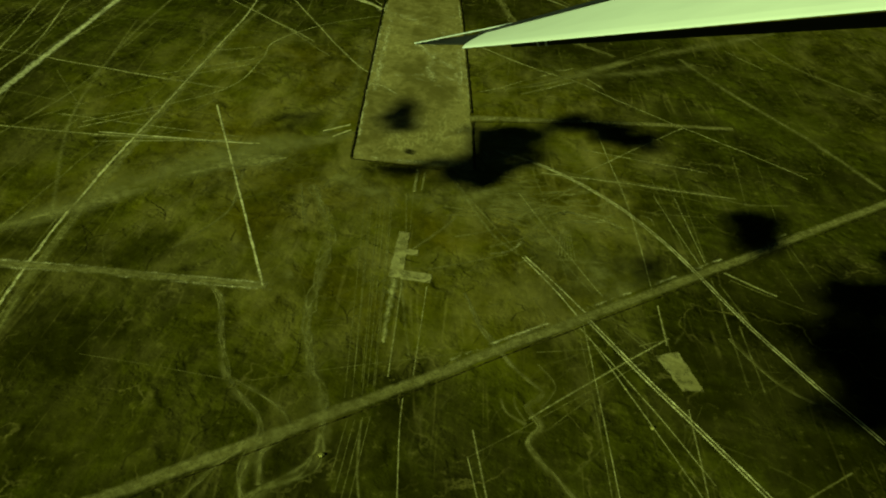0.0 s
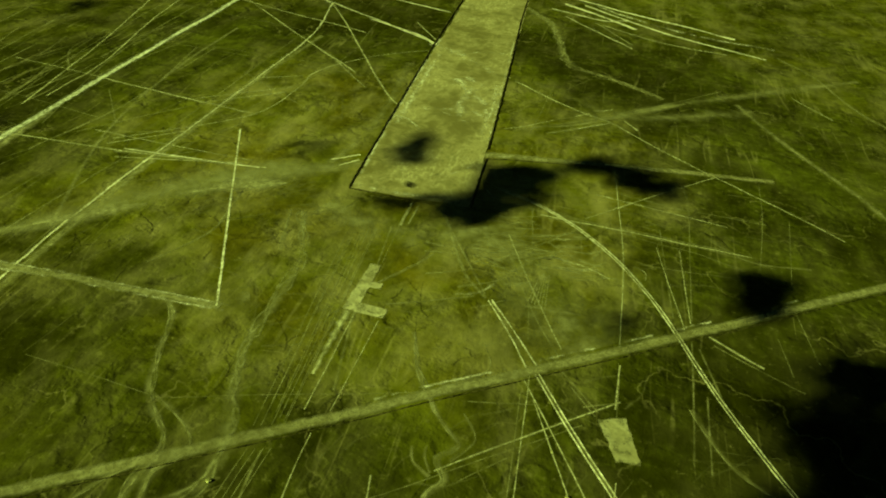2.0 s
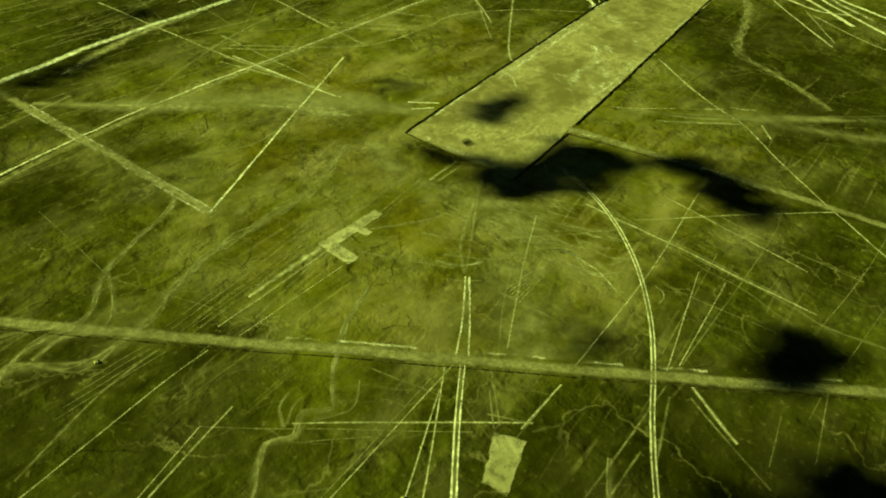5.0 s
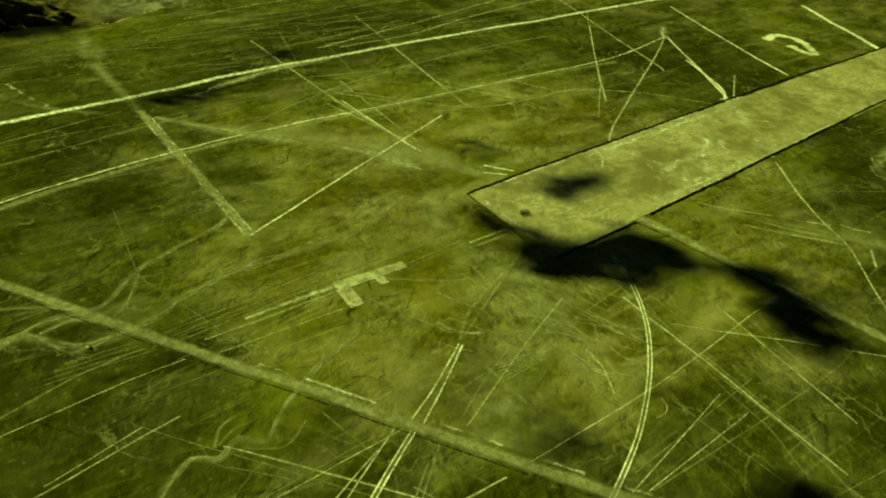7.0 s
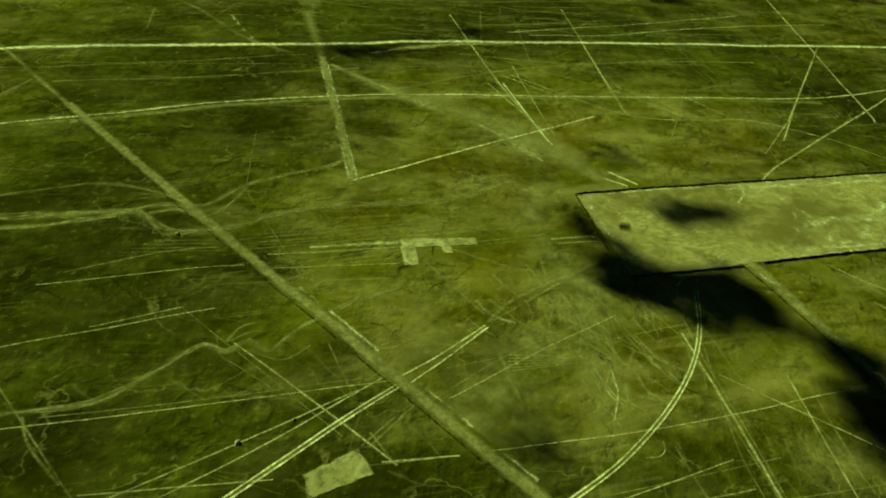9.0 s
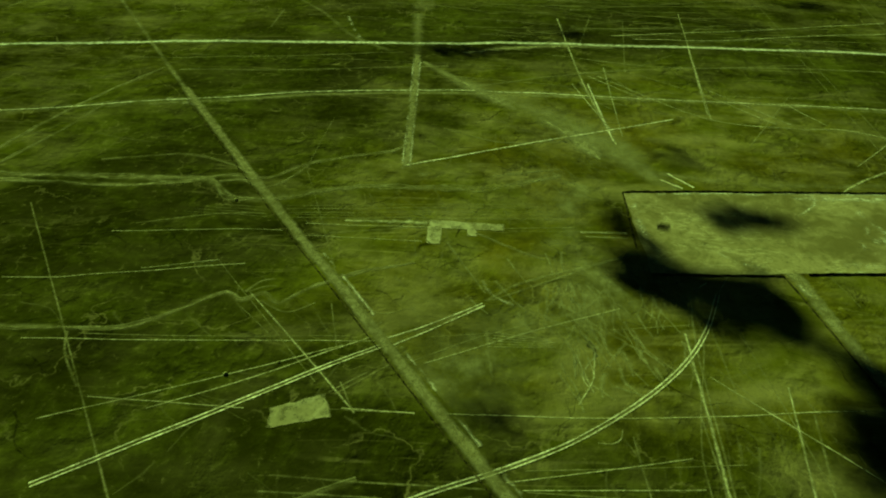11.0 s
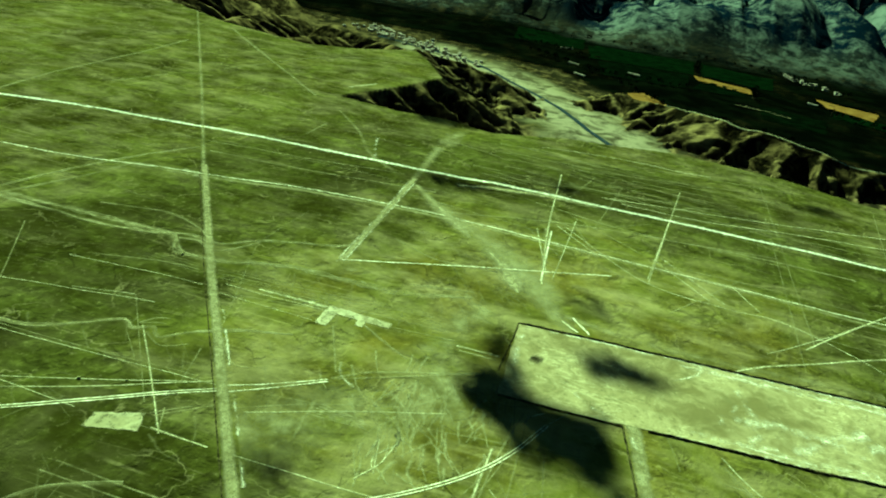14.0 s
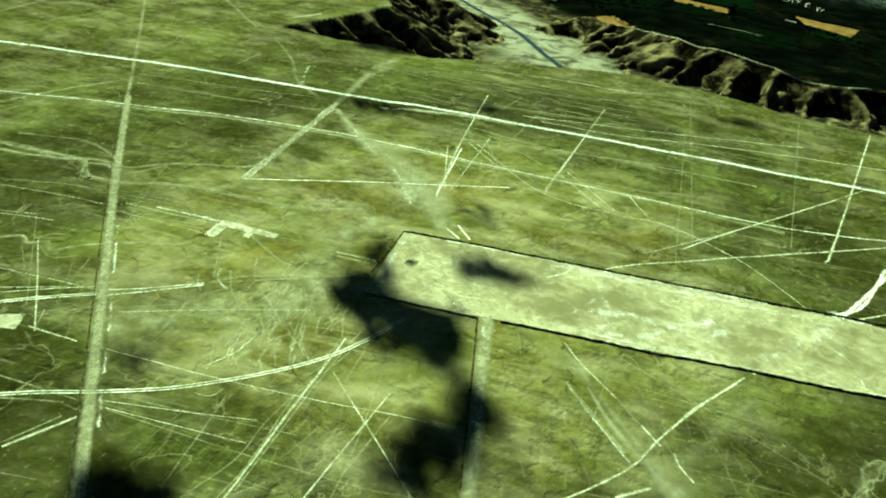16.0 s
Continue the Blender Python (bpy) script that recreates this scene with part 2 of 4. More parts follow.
def value_noise(x, y, seed=0):
    ix, iy = np.floor(x).astype(np.int64), np.floor(y).astype(np.int64)
    fx, fy = x - ix, y - iy
    fx, fy = fx * fx * (3 - 2 * fx), fy * fy * (3 - 2 * fy)
    a, b = lattice(ix, iy, seed), lattice(ix + 1, iy, seed)
    c, d = lattice(ix, iy + 1, seed), lattice(ix + 1, iy + 1, seed)
    return (a * (1 - fx) + b * fx) * (1 - fy) + (c * (1 - fx) + d * fx) * fy


def fractal(x, y, octaves=4, seed=0):
    return sum(0.5 ** o * (value_noise(x * 2 ** o, y * 2 ** o, seed + o) - 0.5) for o in range(octaves))


# rim of the high plain: beyond it the ground falls to the wash and the valley
RIM = [(-250, 1800), (-330, 900), (-385, 650), (-397, 585), (-405, 555), (-427, 510), (-433, 460), (-440, 407), (-424, 353), (-412, 300),
       (-378, 234), (-392, 190), (-386, 134), (-395, 72), (-472, 105), (-560, 135), (-640, 92), (-690, 60), (-625, -10), (-600, -60),
       (-630, -190), (-760, -420), (-1100, -900), (-6000, -1500), (-6000, 1800)]
# crests of the eroded ridges left standing in the low ground: x, y, height
RIDGES = [[(-800, 300, -42), (-815, 345, -34), (-784, 409, -26), (-707, 479, -16), (-673, 538, -15), (-654, 581, -18), (-636, 650, -25), (-655, 760, -19), (-640, 950, -22)],
          [(-655, 92, -6), (-700, 120, -13), (-720, 171, -17), (-690, 212, -33), (-640, 250, -53)],
          [(-780, 400, -30), (-725, 372, -42), (-670, 352, -54)],
          [(-640, 20, -2), (-760, 40, -12), (-830, 105, -32), (-880, 130, -54)],
          [(-610, -120, -4), (-760, -90, -16), (-900, -60, -40)],
          [(-640, -210, -4), (-780, -240, -10), (-960, -260, -30)], [(-720, -380, 0), (-900, -420, 4), (-1150, -380, -20)],
          [(-690, 60, -4), (-740, 20, -8), (-800, -40, -18), (-860, -150, -20)], [(-830, 300, -54), (-900, 330, -48), (-960, 352, -54)]]


def segment_distance(x, y, a, b):
    ax, ay, bx, by = a[0], a[1], b[0], b[1]
    t = np.clip(((x - ax) * (bx - ax) + (y - ay) * (by - ay)) / ((bx - ax) ** 2 + (by - ay) ** 2), 0, 1)
    return np.hypot(x - ax - t * (bx - ax), y - ay - t * (by - ay)), t, math.hypot(bx - ax, by - ay)


def smooth(a, b, v):
    t = np.clip((v - a) / (b - a), 0, 1)
    return t * t * (3 - 2 * t)


def terrain(x, y):
    """Height and the shares of slope, wash sand, valley soil, far hills and spur crests at x, y."""
    x, y = np.asarray(x, float), np.asarray(y, float)
    plain = 1.3 * fractal(x / 90, y / 90, 3, 3) + 0.5 * fractal(x / 24, y / 24, 2, 9)
    inside = np.zeros(x.shape, bool)
    dist, along, run = np.full(x.shape, 1e9), np.zeros(x.shape), 0.0
    for a, b in zip(RIM, RIM[1:] + RIM[:1]):
        cross = ((a[1] > y) != (b[1] > y)) & (x < (b[0] - a[0]) * (y - a[1]) / ((b[1] - a[1]) or 1e-9) + a[0])
        inside ^= cross
        if a[0] > -1200:
            d, t, ln = segment_distance(x, y, a, b)
            along = np.where(d < dist, run + t * ln, along)
            dist = np.minimum(dist, d)
            run += ln
    wobble = 10 * fractal(x / 40, y / 40, 3, 21)
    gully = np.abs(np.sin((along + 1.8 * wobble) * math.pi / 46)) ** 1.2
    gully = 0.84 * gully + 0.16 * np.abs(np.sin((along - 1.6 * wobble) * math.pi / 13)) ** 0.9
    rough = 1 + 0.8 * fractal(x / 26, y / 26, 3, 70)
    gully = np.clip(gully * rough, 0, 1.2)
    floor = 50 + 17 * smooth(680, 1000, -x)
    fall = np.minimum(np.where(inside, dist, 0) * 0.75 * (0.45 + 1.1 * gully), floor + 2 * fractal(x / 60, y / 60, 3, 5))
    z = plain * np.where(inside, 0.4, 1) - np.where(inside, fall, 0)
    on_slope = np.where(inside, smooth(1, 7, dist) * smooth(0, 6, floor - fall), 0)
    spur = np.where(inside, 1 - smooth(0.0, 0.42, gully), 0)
    for k, crest in enumerate(RIDGES):
        best, run, grow = np.full(x.shape, -999.0), 0.0, np.zeros(x.shape)
        for a, b in zip(crest, crest[1:]):
            d, t, ln = segment_distance(x, y, a, b)
            s = run + t * ln
            g = np.abs(np.sin((s + 1.8 * wobble) * math.pi / 44 + k)) ** 1.25
            g = 0.84 * g + 0.16 * np.abs(np.sin((s - 1.6 * wobble) * math.pi / 12)) ** 0.9
            g = np.clip(g * rough, 0, 1.2)
            h = a[2] + t * (b[2] - a[2]) + 2 * fractal(s / 30, s * 0 + k, 2, 31) - d * (0.60 if k == 0 else 0.62) * (0.5 + 0.9 * g)
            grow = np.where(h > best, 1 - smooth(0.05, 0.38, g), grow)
            best = np.maximum(best, h)
            run += ln
        up = inside & (best > z)
        z = np.where(up, best, z)
        spur = np.where(up, grow, spur)
        on_slope = np.where(up, 1.0, on_slope)
    low = np.where(inside, 1.0, 0.0) * (1 - on_slope)
    valley = low * smooth(-8, 12, -x - np.interp(y, [-900, -100, 34, 131, 211, 322, 425, 590, 707, 1400], [1300, 1230, 1180, 1110, 1110, 1000, 830, 715, 680, 660]) + 14 * fractal(x / 50, y / 50, 3, 40))
    road_d = np.minimum(segment_distance(x, y, (-520, 400), (-746, 264))[0], segment_distance(x, y, (-746, 264), (-931, 152))[0])
    road_d = np.minimum(road_d, segment_distance(x, y, (-931, 152), (-1063, -17))[0])
    sandy = 1 - smooth(34, 105, road_d + 34 * fractal(x / 45, y / 45, 3, 44)) * 0.97
    far = smooth(1610, 1760, -x + 90 * fractal(x / 300, y / 300, 3, 50))
    peaks = 40 + 170 * np.abs(fractal(x / 420, y / 420, 5, 60)) * 2 + 90 * np.abs(fractal(x / 110, y / 110, 4, 66))
    z = z + far * peaks * np.clip((-x - 1600) / 500, 0, 2.2)
    return z, np.maximum(on_slope, low * (1 - np.clip(sandy, 0, 1))) * (1 - far), np.clip(low * sandy, 0, 1) * (1 - valley) * (1 - far), valley * (1 - far), far, spur


def axis(fine0, fine1, step, lo, hi):
    mid = list(np.arange(fine0, fine1 + 0.1, step))
    left, s = [], step
    v = fine0
    while v > lo:
        s = min(s * 1.12, 260)
        v -= s
        left.append(v)
    right, s, v = [], step, fine1
    while v < hi:
        s = min(s * 1.12, 260)
        v += s
        right.append(v)
    return np.array(left[::-1] + mid + right)


def build_ground():
    xs, ys = axis(-860, 300, 5, -4800, 4500), axis(-60, 760, 3, -4500, 4800)
    xs = np.concatenate([xs[xs < -861], np.arange(-860, -372, 2.5), xs[xs > -372]])
    gx, gy = np.meshgrid(xs, ys)
    z, *shares = terrain(gx.ravel(), gy.ravel())
    nx, ny = len(xs), len(ys)
    idx = np.arange(nx * ny).reshape(ny, nx)
    quads = np.stack([idx[:-1, :-1], idx[:-1, 1:], idx[1:, 1:], idx[1:, :-1]], -1).reshape(-1, 4)
    me = bpy.data.meshes.new("ground")
    me.vertices.add(nx * ny)
    me.vertices.foreach_set("co", np.stack([gx.ravel(), gy.ravel(), z], 1).ravel())
    me.loops.add(quads.size)
    me.loops.foreach_set("vertex_index", quads.ravel())
    me.polygons.add(len(quads))
    me.polygons.foreach_set("loop_start", np.arange(0, quads.size, 4))
    me.polygons.foreach_set("use_smooth", np.ones(len(quads), bool))
    me.update(calc_edges=True)
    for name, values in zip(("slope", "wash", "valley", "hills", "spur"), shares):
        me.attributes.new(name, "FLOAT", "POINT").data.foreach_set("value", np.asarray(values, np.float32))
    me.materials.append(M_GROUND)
    return tagged(new("ground", me), "dark varnished gravel desert plain with dry runnels", "ground", kind="structure")


build_ground()


# ---- strips and banks on the ground ----
def glide(points, step=3.0):
    """Points of a smooth line through the given ones, about step metres apart."""
    p = [Vector(q) for q in points]
    if len(p) > 2:
        p = [p[0] * 2 - p[1]] + p + [p[-1] * 2 - p[-2]]
    else:
        n = max(2, int((p[1] - p[0]).length / step))
        return [p[0].lerp(p[1], i / n) for i in range(n + 1)]
    out = []
    for a, b, c, d in zip(p, p[1:], p[2:], p[3:]):
        n = max(2, int((c - b).length / step))
        for i in range(n):
            t = i / n
            out.append(0.5 * (2 * b + (c - a) * t + (2 * a - 5 * b + 4 * c - d) * t * t + (3 * b - a - 3 * c + d) * t ** 3))
    return out + [p[-2]]


def strip_mesh(name, points, width, lift, material, wander=0.0, columns=4, seed=1, step=3.0, heap=0.0, drape=True):
    """A strip that lies on the ground. width: one number, one for each end, or start, fullest and end. heap: height of its middle above its edges."""
    line = glide(points, step)
    w0, w1 = (width[0], width[-1]) if isinstance(width, tuple) else (width, width)
    full = width[1] if isinstance(width, tuple) and len(width) == 3 else None
    rng = random.Random(seed)
    co, uv, run = [], [], 0.0
    n = len(line)
    for i, q in enumerate(line):
        d = (line[min(i + 1, n - 1)] - line[max(i - 1, 0)]).normalized()
        side = Vector((-d.y, d.x))
        run += (q - line[i - 1]).length if i else 0
        u = i / (n - 1)
        w = w0 + (w1 - w0) * u if full is None else (w0 + (full - w0) * u / 0.7 if u < 0.7 else full + (w1 - full) * ((u - 0.7) / 0.3) ** 2)
        w *= (1 + wander * rng.uniform(-0.5, 0.5))
        c = q + side * wander * 0.15 * w0 * rng.uniform(-1, 1)
        for k in range(columns + 1):
            v = 2 * k / columns - 1
            co.append((*(c + side * v * w / 2), heap * max(0.0, 1 - v * v) * rng.uniform(0.55, 1.25)))
            uv.append((run, v))
    co, uv = np.array(co), np.array(uv)
    if drape:
        co[:, 2] += terrain(co[:, 0], co[:, 1])[0] + lift
    s = columns + 1
    faces = [(i * s + k, i * s + k + 1, (i + 1) * s + k + 1, (i + 1) * s + k) for i in range(n - 1) for k in range(columns)]
    faces = [f[::-1] for f in faces]
    me = bpy.data.meshes.new(name)
    me.from_pydata(co.tolist(), [], faces)
    loops = np.array([v for f in faces for v in f])
    me.uv_layers.new(name="UVMap").data.foreach_set("uv", uv[loops].ravel())
    me.polygons.foreach_set("use_smooth", np.ones(len(faces), bool))
    me.materials.append(material)
    return me


LINE_COUNT = [0]


def line(points, width=0.9, material=None, label="thin pale line swept into dark desert gravel", name="geoglyph_line", lift=None, wander=0.35, ruts=0, spread=2.2):
    """One swept line. ruts: 2 for a line of two parallel tracks, spread metres apart, which are parts of it."""
    LINE_COUNT[0] += 1
    n = LINE_COUNT[0]
    lift = 0.10 + 0.004 * (n % 12) if lift is None else lift
    material = material or M_LINE
    if not ruts:
        wide = tuple(1.25 * w for w in width) if isinstance(width, tuple) else 1.25 * width
        ob = new(name, strip_mesh(name, points, wide, lift, material, wander, 4, n))
    else:
        ob = new(name, strip_mesh(name, points, spread * 2.0, lift - 0.03, M_DUST, wander, 4, n))
        for k in range(ruts):
            shift = spread * (k - (ruts - 1) / 2)
            line2d = glide(points, 6.0)
            moved = []
            for i, q in enumerate(line2d):
                d = (line2d[min(i + 1, len(line2d) - 1)] - line2d[max(i - 1, 0)]).normalized()
                moved.append(tuple(q + Vector((-d.y, d.x)) * shift))
            rut = new("rut", strip_mesh("rut", moved, width, lift + 0.02, material, wander, 4, n * 7 + k))
            rut.parent = ob
    return tagged(ob, label, "ground line", "geoglyph lines")


def empty(name, label, category, group="", kind=""):
    return tagged(new(name), label, category, group, kind)


def part(name, me, parent, label=""):
    ob = new(name, me)
    ob.parent = parent
    return tagged(ob, label)


def patch_mesh(name, corners, lift, material, step=4.0, ragged=0.4, seed=1):
    """A four-cornered cleared patch that follows the ground, with a ragged outline."""
    a, b, c, d = [Vector(p) for p in corners]
    rng = random.Random(seed)
    nu = max(3, int((b - a).length / step))
    nv = max(3, int((d - a).length / step))
    co, uv = [], []
    for j in range(nv + 1):
        for i in range(nu + 1):
            u, v = i / nu, j / nv
            q = a.lerp(b, u).lerp(d.lerp(c, u), v)
            if i in (0, nu) or j in (0, nv):
                q = q + Vector((rng.uniform(-1, 1), rng.uniform(-1, 1))) * ragged
            co.append((q.x, q.y, 0))
            uv.append((u * 10, max(abs(2 * u - 1), abs(2 * v - 1)) ** 3))
    co = np.array(co)
    co[:, 2] = terrain(co[:, 0], co[:, 1])[0] + lift
    s = nu + 1
    faces = [(j * s + i, j * s + i + 1, (j + 1) * s + i + 1, (j + 1) * s + i) for j in range(nv) for i in range(nu)]
    if (b - a).cross(d - a) < 0:
        faces = [f[::-1] for f in faces]
    me = bpy.data.meshes.new(name)
    me.from_pydata(co.tolist(), [], faces)
    loops = np.array([v for f in faces for v in f])
    me.uv_layers.new(name="UVMap").data.foreach_set("uv", np.array(uv)[loops].ravel())
    me.materials.append(material)
    return me


# the long dirt track across the plain, with a stone bank on one side and spoil on the other
track = empty("dirt_track", "long straight pale dirt track with low stone banks", "dirt track", kind="structure")
FADED = [(-700, -283), (-313, -31), (-140, 80)]
TRACK = [(-152, 73), (-34, 150.5), (25, 190.5), (64, 217), (116, 252.2), (148, 273.8), (230, 330), (420, 460)]
part("roadbed", strip_mesh("roadbed", TRACK, 6.0, 0.20, M_TRACK, 0.03, 6, 3, 6.0), track)
part("stone_bank", strip_mesh("stone_bank", [(x + 1.9, y - 2.9) for x, y in TRACK[:-1]], 0.6, 0.05, M_STONE, 0.6, 4, 4, 2.0, 0.2), track, "low bank of dark heaped stones")
for k, (a, b) in enumerate([((8, 183.4), (18, 190.2)), ((22, 193), (50, 212)), ((62, 220.4), (82, 234)), ((92, 240.6), (104, 248.8)), ((112, 254.2), (128, 265)), ((150, 280), (166, 291))]):
    part("spoil_bank", strip_mesh("spoil_bank", [a, b], 1.9, 0.26, M_SCUFF, 0.8, 4, 20 + k, 1.5), track, "pale bank of loose spoil")

part("faded_roadbed", strip_mesh("faded_roadbed", FADED, 5.0, 0.18, M_FAINT, 0.1, 6, 5, 6.0), track, "faded pale end of the track")

# the great trapezoid
trapezoid = empty("geoglyph_trapezoid", "huge pale cleared trapezoid edged with dark stone banks", "geoglyph")
T_A, T_B, T_C, T_D = (-50.5, 318.5), (13.5, 320.0), (-20.0, 830.0), (-74.0, 830.0)
part("cleared_field", patch_mesh("cleared_field", (T_A, T_B, T_C, T_D), 0.16, M_FIELD, 6, 0.5), trapezoid)
part("stone_bank", strip_mesh("stone_bank", [T_A, (-57, 430), (-66, 600), T_D], 1.35, 0.05, M_STONE, 0.9, 4, 31, 2.5, 0.8), trapezoid, "dark bank of heaped stones")
part("stone_bank", strip_mesh("stone_bank", [T_B, (11, 374)], 1.5, 0.05, M_STONE, 0.9, 4, 32, 2.5, 0.7), trapezoid, "dark bank of heaped stones")
part("stone_bank", strip_mesh("stone_bank", [(10, 385), (5, 455), (1, 510), (-10, 650), T_C], 1.35, 0.05, M_STONE, 0.9, 4, 33, 2.5, 0.8), trapezoid, "dark bank of heaped stones")
part("stone_bank", strip_mesh("stone_bank", [T_A, (-4, 316.6)], 1.0, 0.05, M_STONE, 0.9, 4, 34, 2.5, 0.4), trapezoid, "dark bank of heaped stones")

# the cleared lane that leaves its long side
lane = empty("geoglyph_lane", "pale cleared lane running off the trapezoid's side", "geoglyph")
part("cleared_lane", strip_mesh("cleared_lane", [(9, 378.5), (60, 386.5), (108, 394.5), (170, 402)], (8.2, 6.0), 0.14, M_TRACK, 0.2, 6, 41), lane)
part("stone_bank", strip_mesh("stone_bank", [(11, 374.3), (60, 383), (109, 391.2)], 0.9, 0.05, M_STONE, 0.5, 4, 42, 2.5, 0.35), lane, "dark bank of heaped stones")

for k, (a, b, w) in enumerate([((17, 378.6), (33, 382.6), 3.0), ((39, 383.5), (54, 387.0), 3.6), ((58, 386.8), (66, 388.0), 4.5), ((72, 388.2), (80, 390.6), 3.4), ((96, 392.0), (104, 394.0), 3.0)]):
    part("spoil_patch", strip_mesh("spoil_patch", [a, b], w, 0.21, M_SCUFF, 0.9, 4, 45 + k, 1.5), lane, "bright patch of loose spoil")

# straight swept lines that cross the plain
HIGHWAY = [(-150, -330), (-192.8, -142.5), (-225, 23.8), (-238, 196), (-247, 300), (-249, 400), (-250, 555), (-253, 900)]
line(HIGHWAY, 5.0, M_ROAD, "long bright straight track across the whole plain", "desert_track", 0.17, 0.3)
line([(-225, 240), (-240, 290), (-247, 345)], 7.0, M_WASH, "pale drift of sand along the bright track", "sand_drift", 0.12, 0.5)
line([(-104, -120), (-113, -17), (-135.8, 75), (-157, 176), (-162, 262), (-160, 367), (-157, 520), (-172, 610)], 1.3, M_BRIGHT, "broad pale swept line with rubble heaps", wander=0.9)
for shift, w in ((2.4, 1.3), (-2.6, 1.0), (4.6, 0.8)):
    line([(-112 + shift, -17), (-135 + shift, 75), (-156.5 + shift, 176), (-161.5 + shift, 262), (-160 + shift * 0.6, 367), (-157 + shift * 0.4, 480)], w, M_FAINT, "thin worn strand beside a broader pale line", wander=0.9)
line([(-128, 60), (-152, 176), (-158, 262), (-158, 400), (-150, 530)], 5.5, M_FAINT, "worn pale line beside a broader one", wander=0.5)
line([(-185, 215), (-172, 330), (-168, 420), (-166, 520)], 1.2, M_FAINT)
line([(-67.9, 212.6), (-133.1, 361.3)], 1.1, M_BRIGHT, "thin straight pale line from a lane's corner")
corner = line([(-66.5, 212.6), (-154, 210.4), (-218, 208.5)], (3.8, 4.6), M_TRACK, "pale swept lane with bright double edges", wander=0.6)
for dy, seed in ((1.9, 61), (-1.9, 62)):
    part("edge_bank", strip_mesh("edge_bank", [(-64, 212.6 + dy), (-154, 210.4 + dy * 1.1), (-205, 209 + dy * 1.2)], 2.0, 0.16, M_SCUFF, 0.8, 4, seed, 1.5), corner)
line([(-205, 209), (-262, 206), (-302, 204)], (6.0, 11.0), M_PALE, "wide faded lane past the bright track", wander=0.4)
lane_end = empty("geoglyph_rectangle", "pale cleared rectangle at the rim of the plain", "geoglyph")
part("cleared_field", patch_mesh("cleared_field", ((-364, 195), (-369, 216), (-307, 219), (-302, 198)), 0.15, M_DUST, 4, 1.0, 5), lane_end)

# the bracket-shaped figure and its broken stem
bracket = empty("geoglyph_bracket", "pale cleared figure shaped like a bracket with two arms", "geoglyph")
part("stem", patch_mesh("stem", ((-20.0, 226.5), (-14.2, 226.5), (-14.0, 260), (-18.9, 260)), 0.155, M_PLOT, 2, 0.25, 6), bracket)
part("arm", patch_mesh("arm", ((-15.0, 226.2), (-2.4, 226.0), (-2.0, 232.2), (-15.0, 232.6)), 0.165, M_PLOT, 2, 0.25, 7), bracket)
part("arm", patch_mesh("arm", ((-14.8, 243.5), (-9.0, 243.8), (-9.0, 247.8), (-14.8, 248.0)), 0.165, M_PLOT, 2, 0.25, 8), bracket)
part("stem_remnant", strip_mesh("stem_remnant", [(-17.0, 226), (-17.2, 207), (-17.4, 189)], (4.2, 2.6), 0.15, M_LINE, 0.5, 6, 9, 2.0), bracket, "broken faint remnant of the stem")
line([(-13.2, 172), (-14.0, 226)], 0.7, M_LINE)
line([(-14.2, 262), (-16, 300)], 0.7, M_FAINT)
line([(-4.5, 174), (-3.6, 224)], 0.5, M_LINE)

# sheaf of fine parallel lines beside it
for k in range(8):
    u = (k + 0.3 * math.sin(k * 2.4)) / 7
    line([(-26.5 + 10 * u, 160.5 + 9 * math.sin(k * 1.7) ** 2), (-37 + 12.5 * u, 276 + 12 * math.sin(k * 2.9) ** 2)], 0.5, M_FAINT, "one of a sheaf of fine parallel swept lines")
for k in range(4):
    line([(-25.5 + 2.2 * k, 128 - 4 * k), (-24 + 2.4 * k, 151 + k)], 0.5, M_FAINT, "one of a sheaf of fine parallel swept lines")
line([(-8, 98), (-17, 128), (-19.5, 152)], 1.2, M_FAINT)

# old vehicle tracks
ruts = line([(36.3, 250), (48.9, 230.9), (57.6, 215.2)], 0.75, M_BRIGHT, "old vehicle track of two bright spreading ruts", "vehicle_track", wander=0.6)
part("rut", strip_mesh("rut", [(37.6, 250.8), (50.8, 232.7), (61.2, 217.6)], 1.0, 0.16, M_BRIGHT, 0.6, 4, 301, 2.0), ruts)
part("dust_strip", strip_mesh("dust_strip", [(36.8, 250), (49.8, 231.8), (59.4, 216.4)], (1.5, 6.5), 0.09, M_DUST, 0.4, 4, 302, 2.0), ruts)
line([(62, 213), (75.5, 191.5), (99, 157), (125, 118)], 0.75, M_BRIGHT, "old vehicle track of two bright parallel ruts", "vehicle_track", ruts=2, spread=1.5)
line([(57.8, 208.5), (80.8, 169), (95, 141)], 0.8, M_LINE)
line([(0, 313), (8.2, 298.5), (26, 268), (34, 254)], 1.4, M_FAINT, "worn vehicle track up to the trapezoid", "vehicle_track")
line([(22, 250), (28, 252), (34, 258), (36, 262)], 2.4, M_SCUFF, "bright scuffed patch where tracks meet", "bare_patch", wander=0.9)
CURVE = [(-8, 352), (6, 354), (25, 343.5), (47.5, 333), (66.5, 319.5), (85, 300), (101.5, 276.5), (112, 256), (118.5, 241), (122.5, 232), (131, 215), (146, 188), (160, 166)]
line(CURVE[2:], 0.75, M_BRIGHT, "long curving vehicle track of two bright ruts", "vehicle_track", ruts=2, spread=1.35)
line(CURVE[:3], 0.7, M_LINE, "faint end of a curving vehicle track", "vehicle_track")

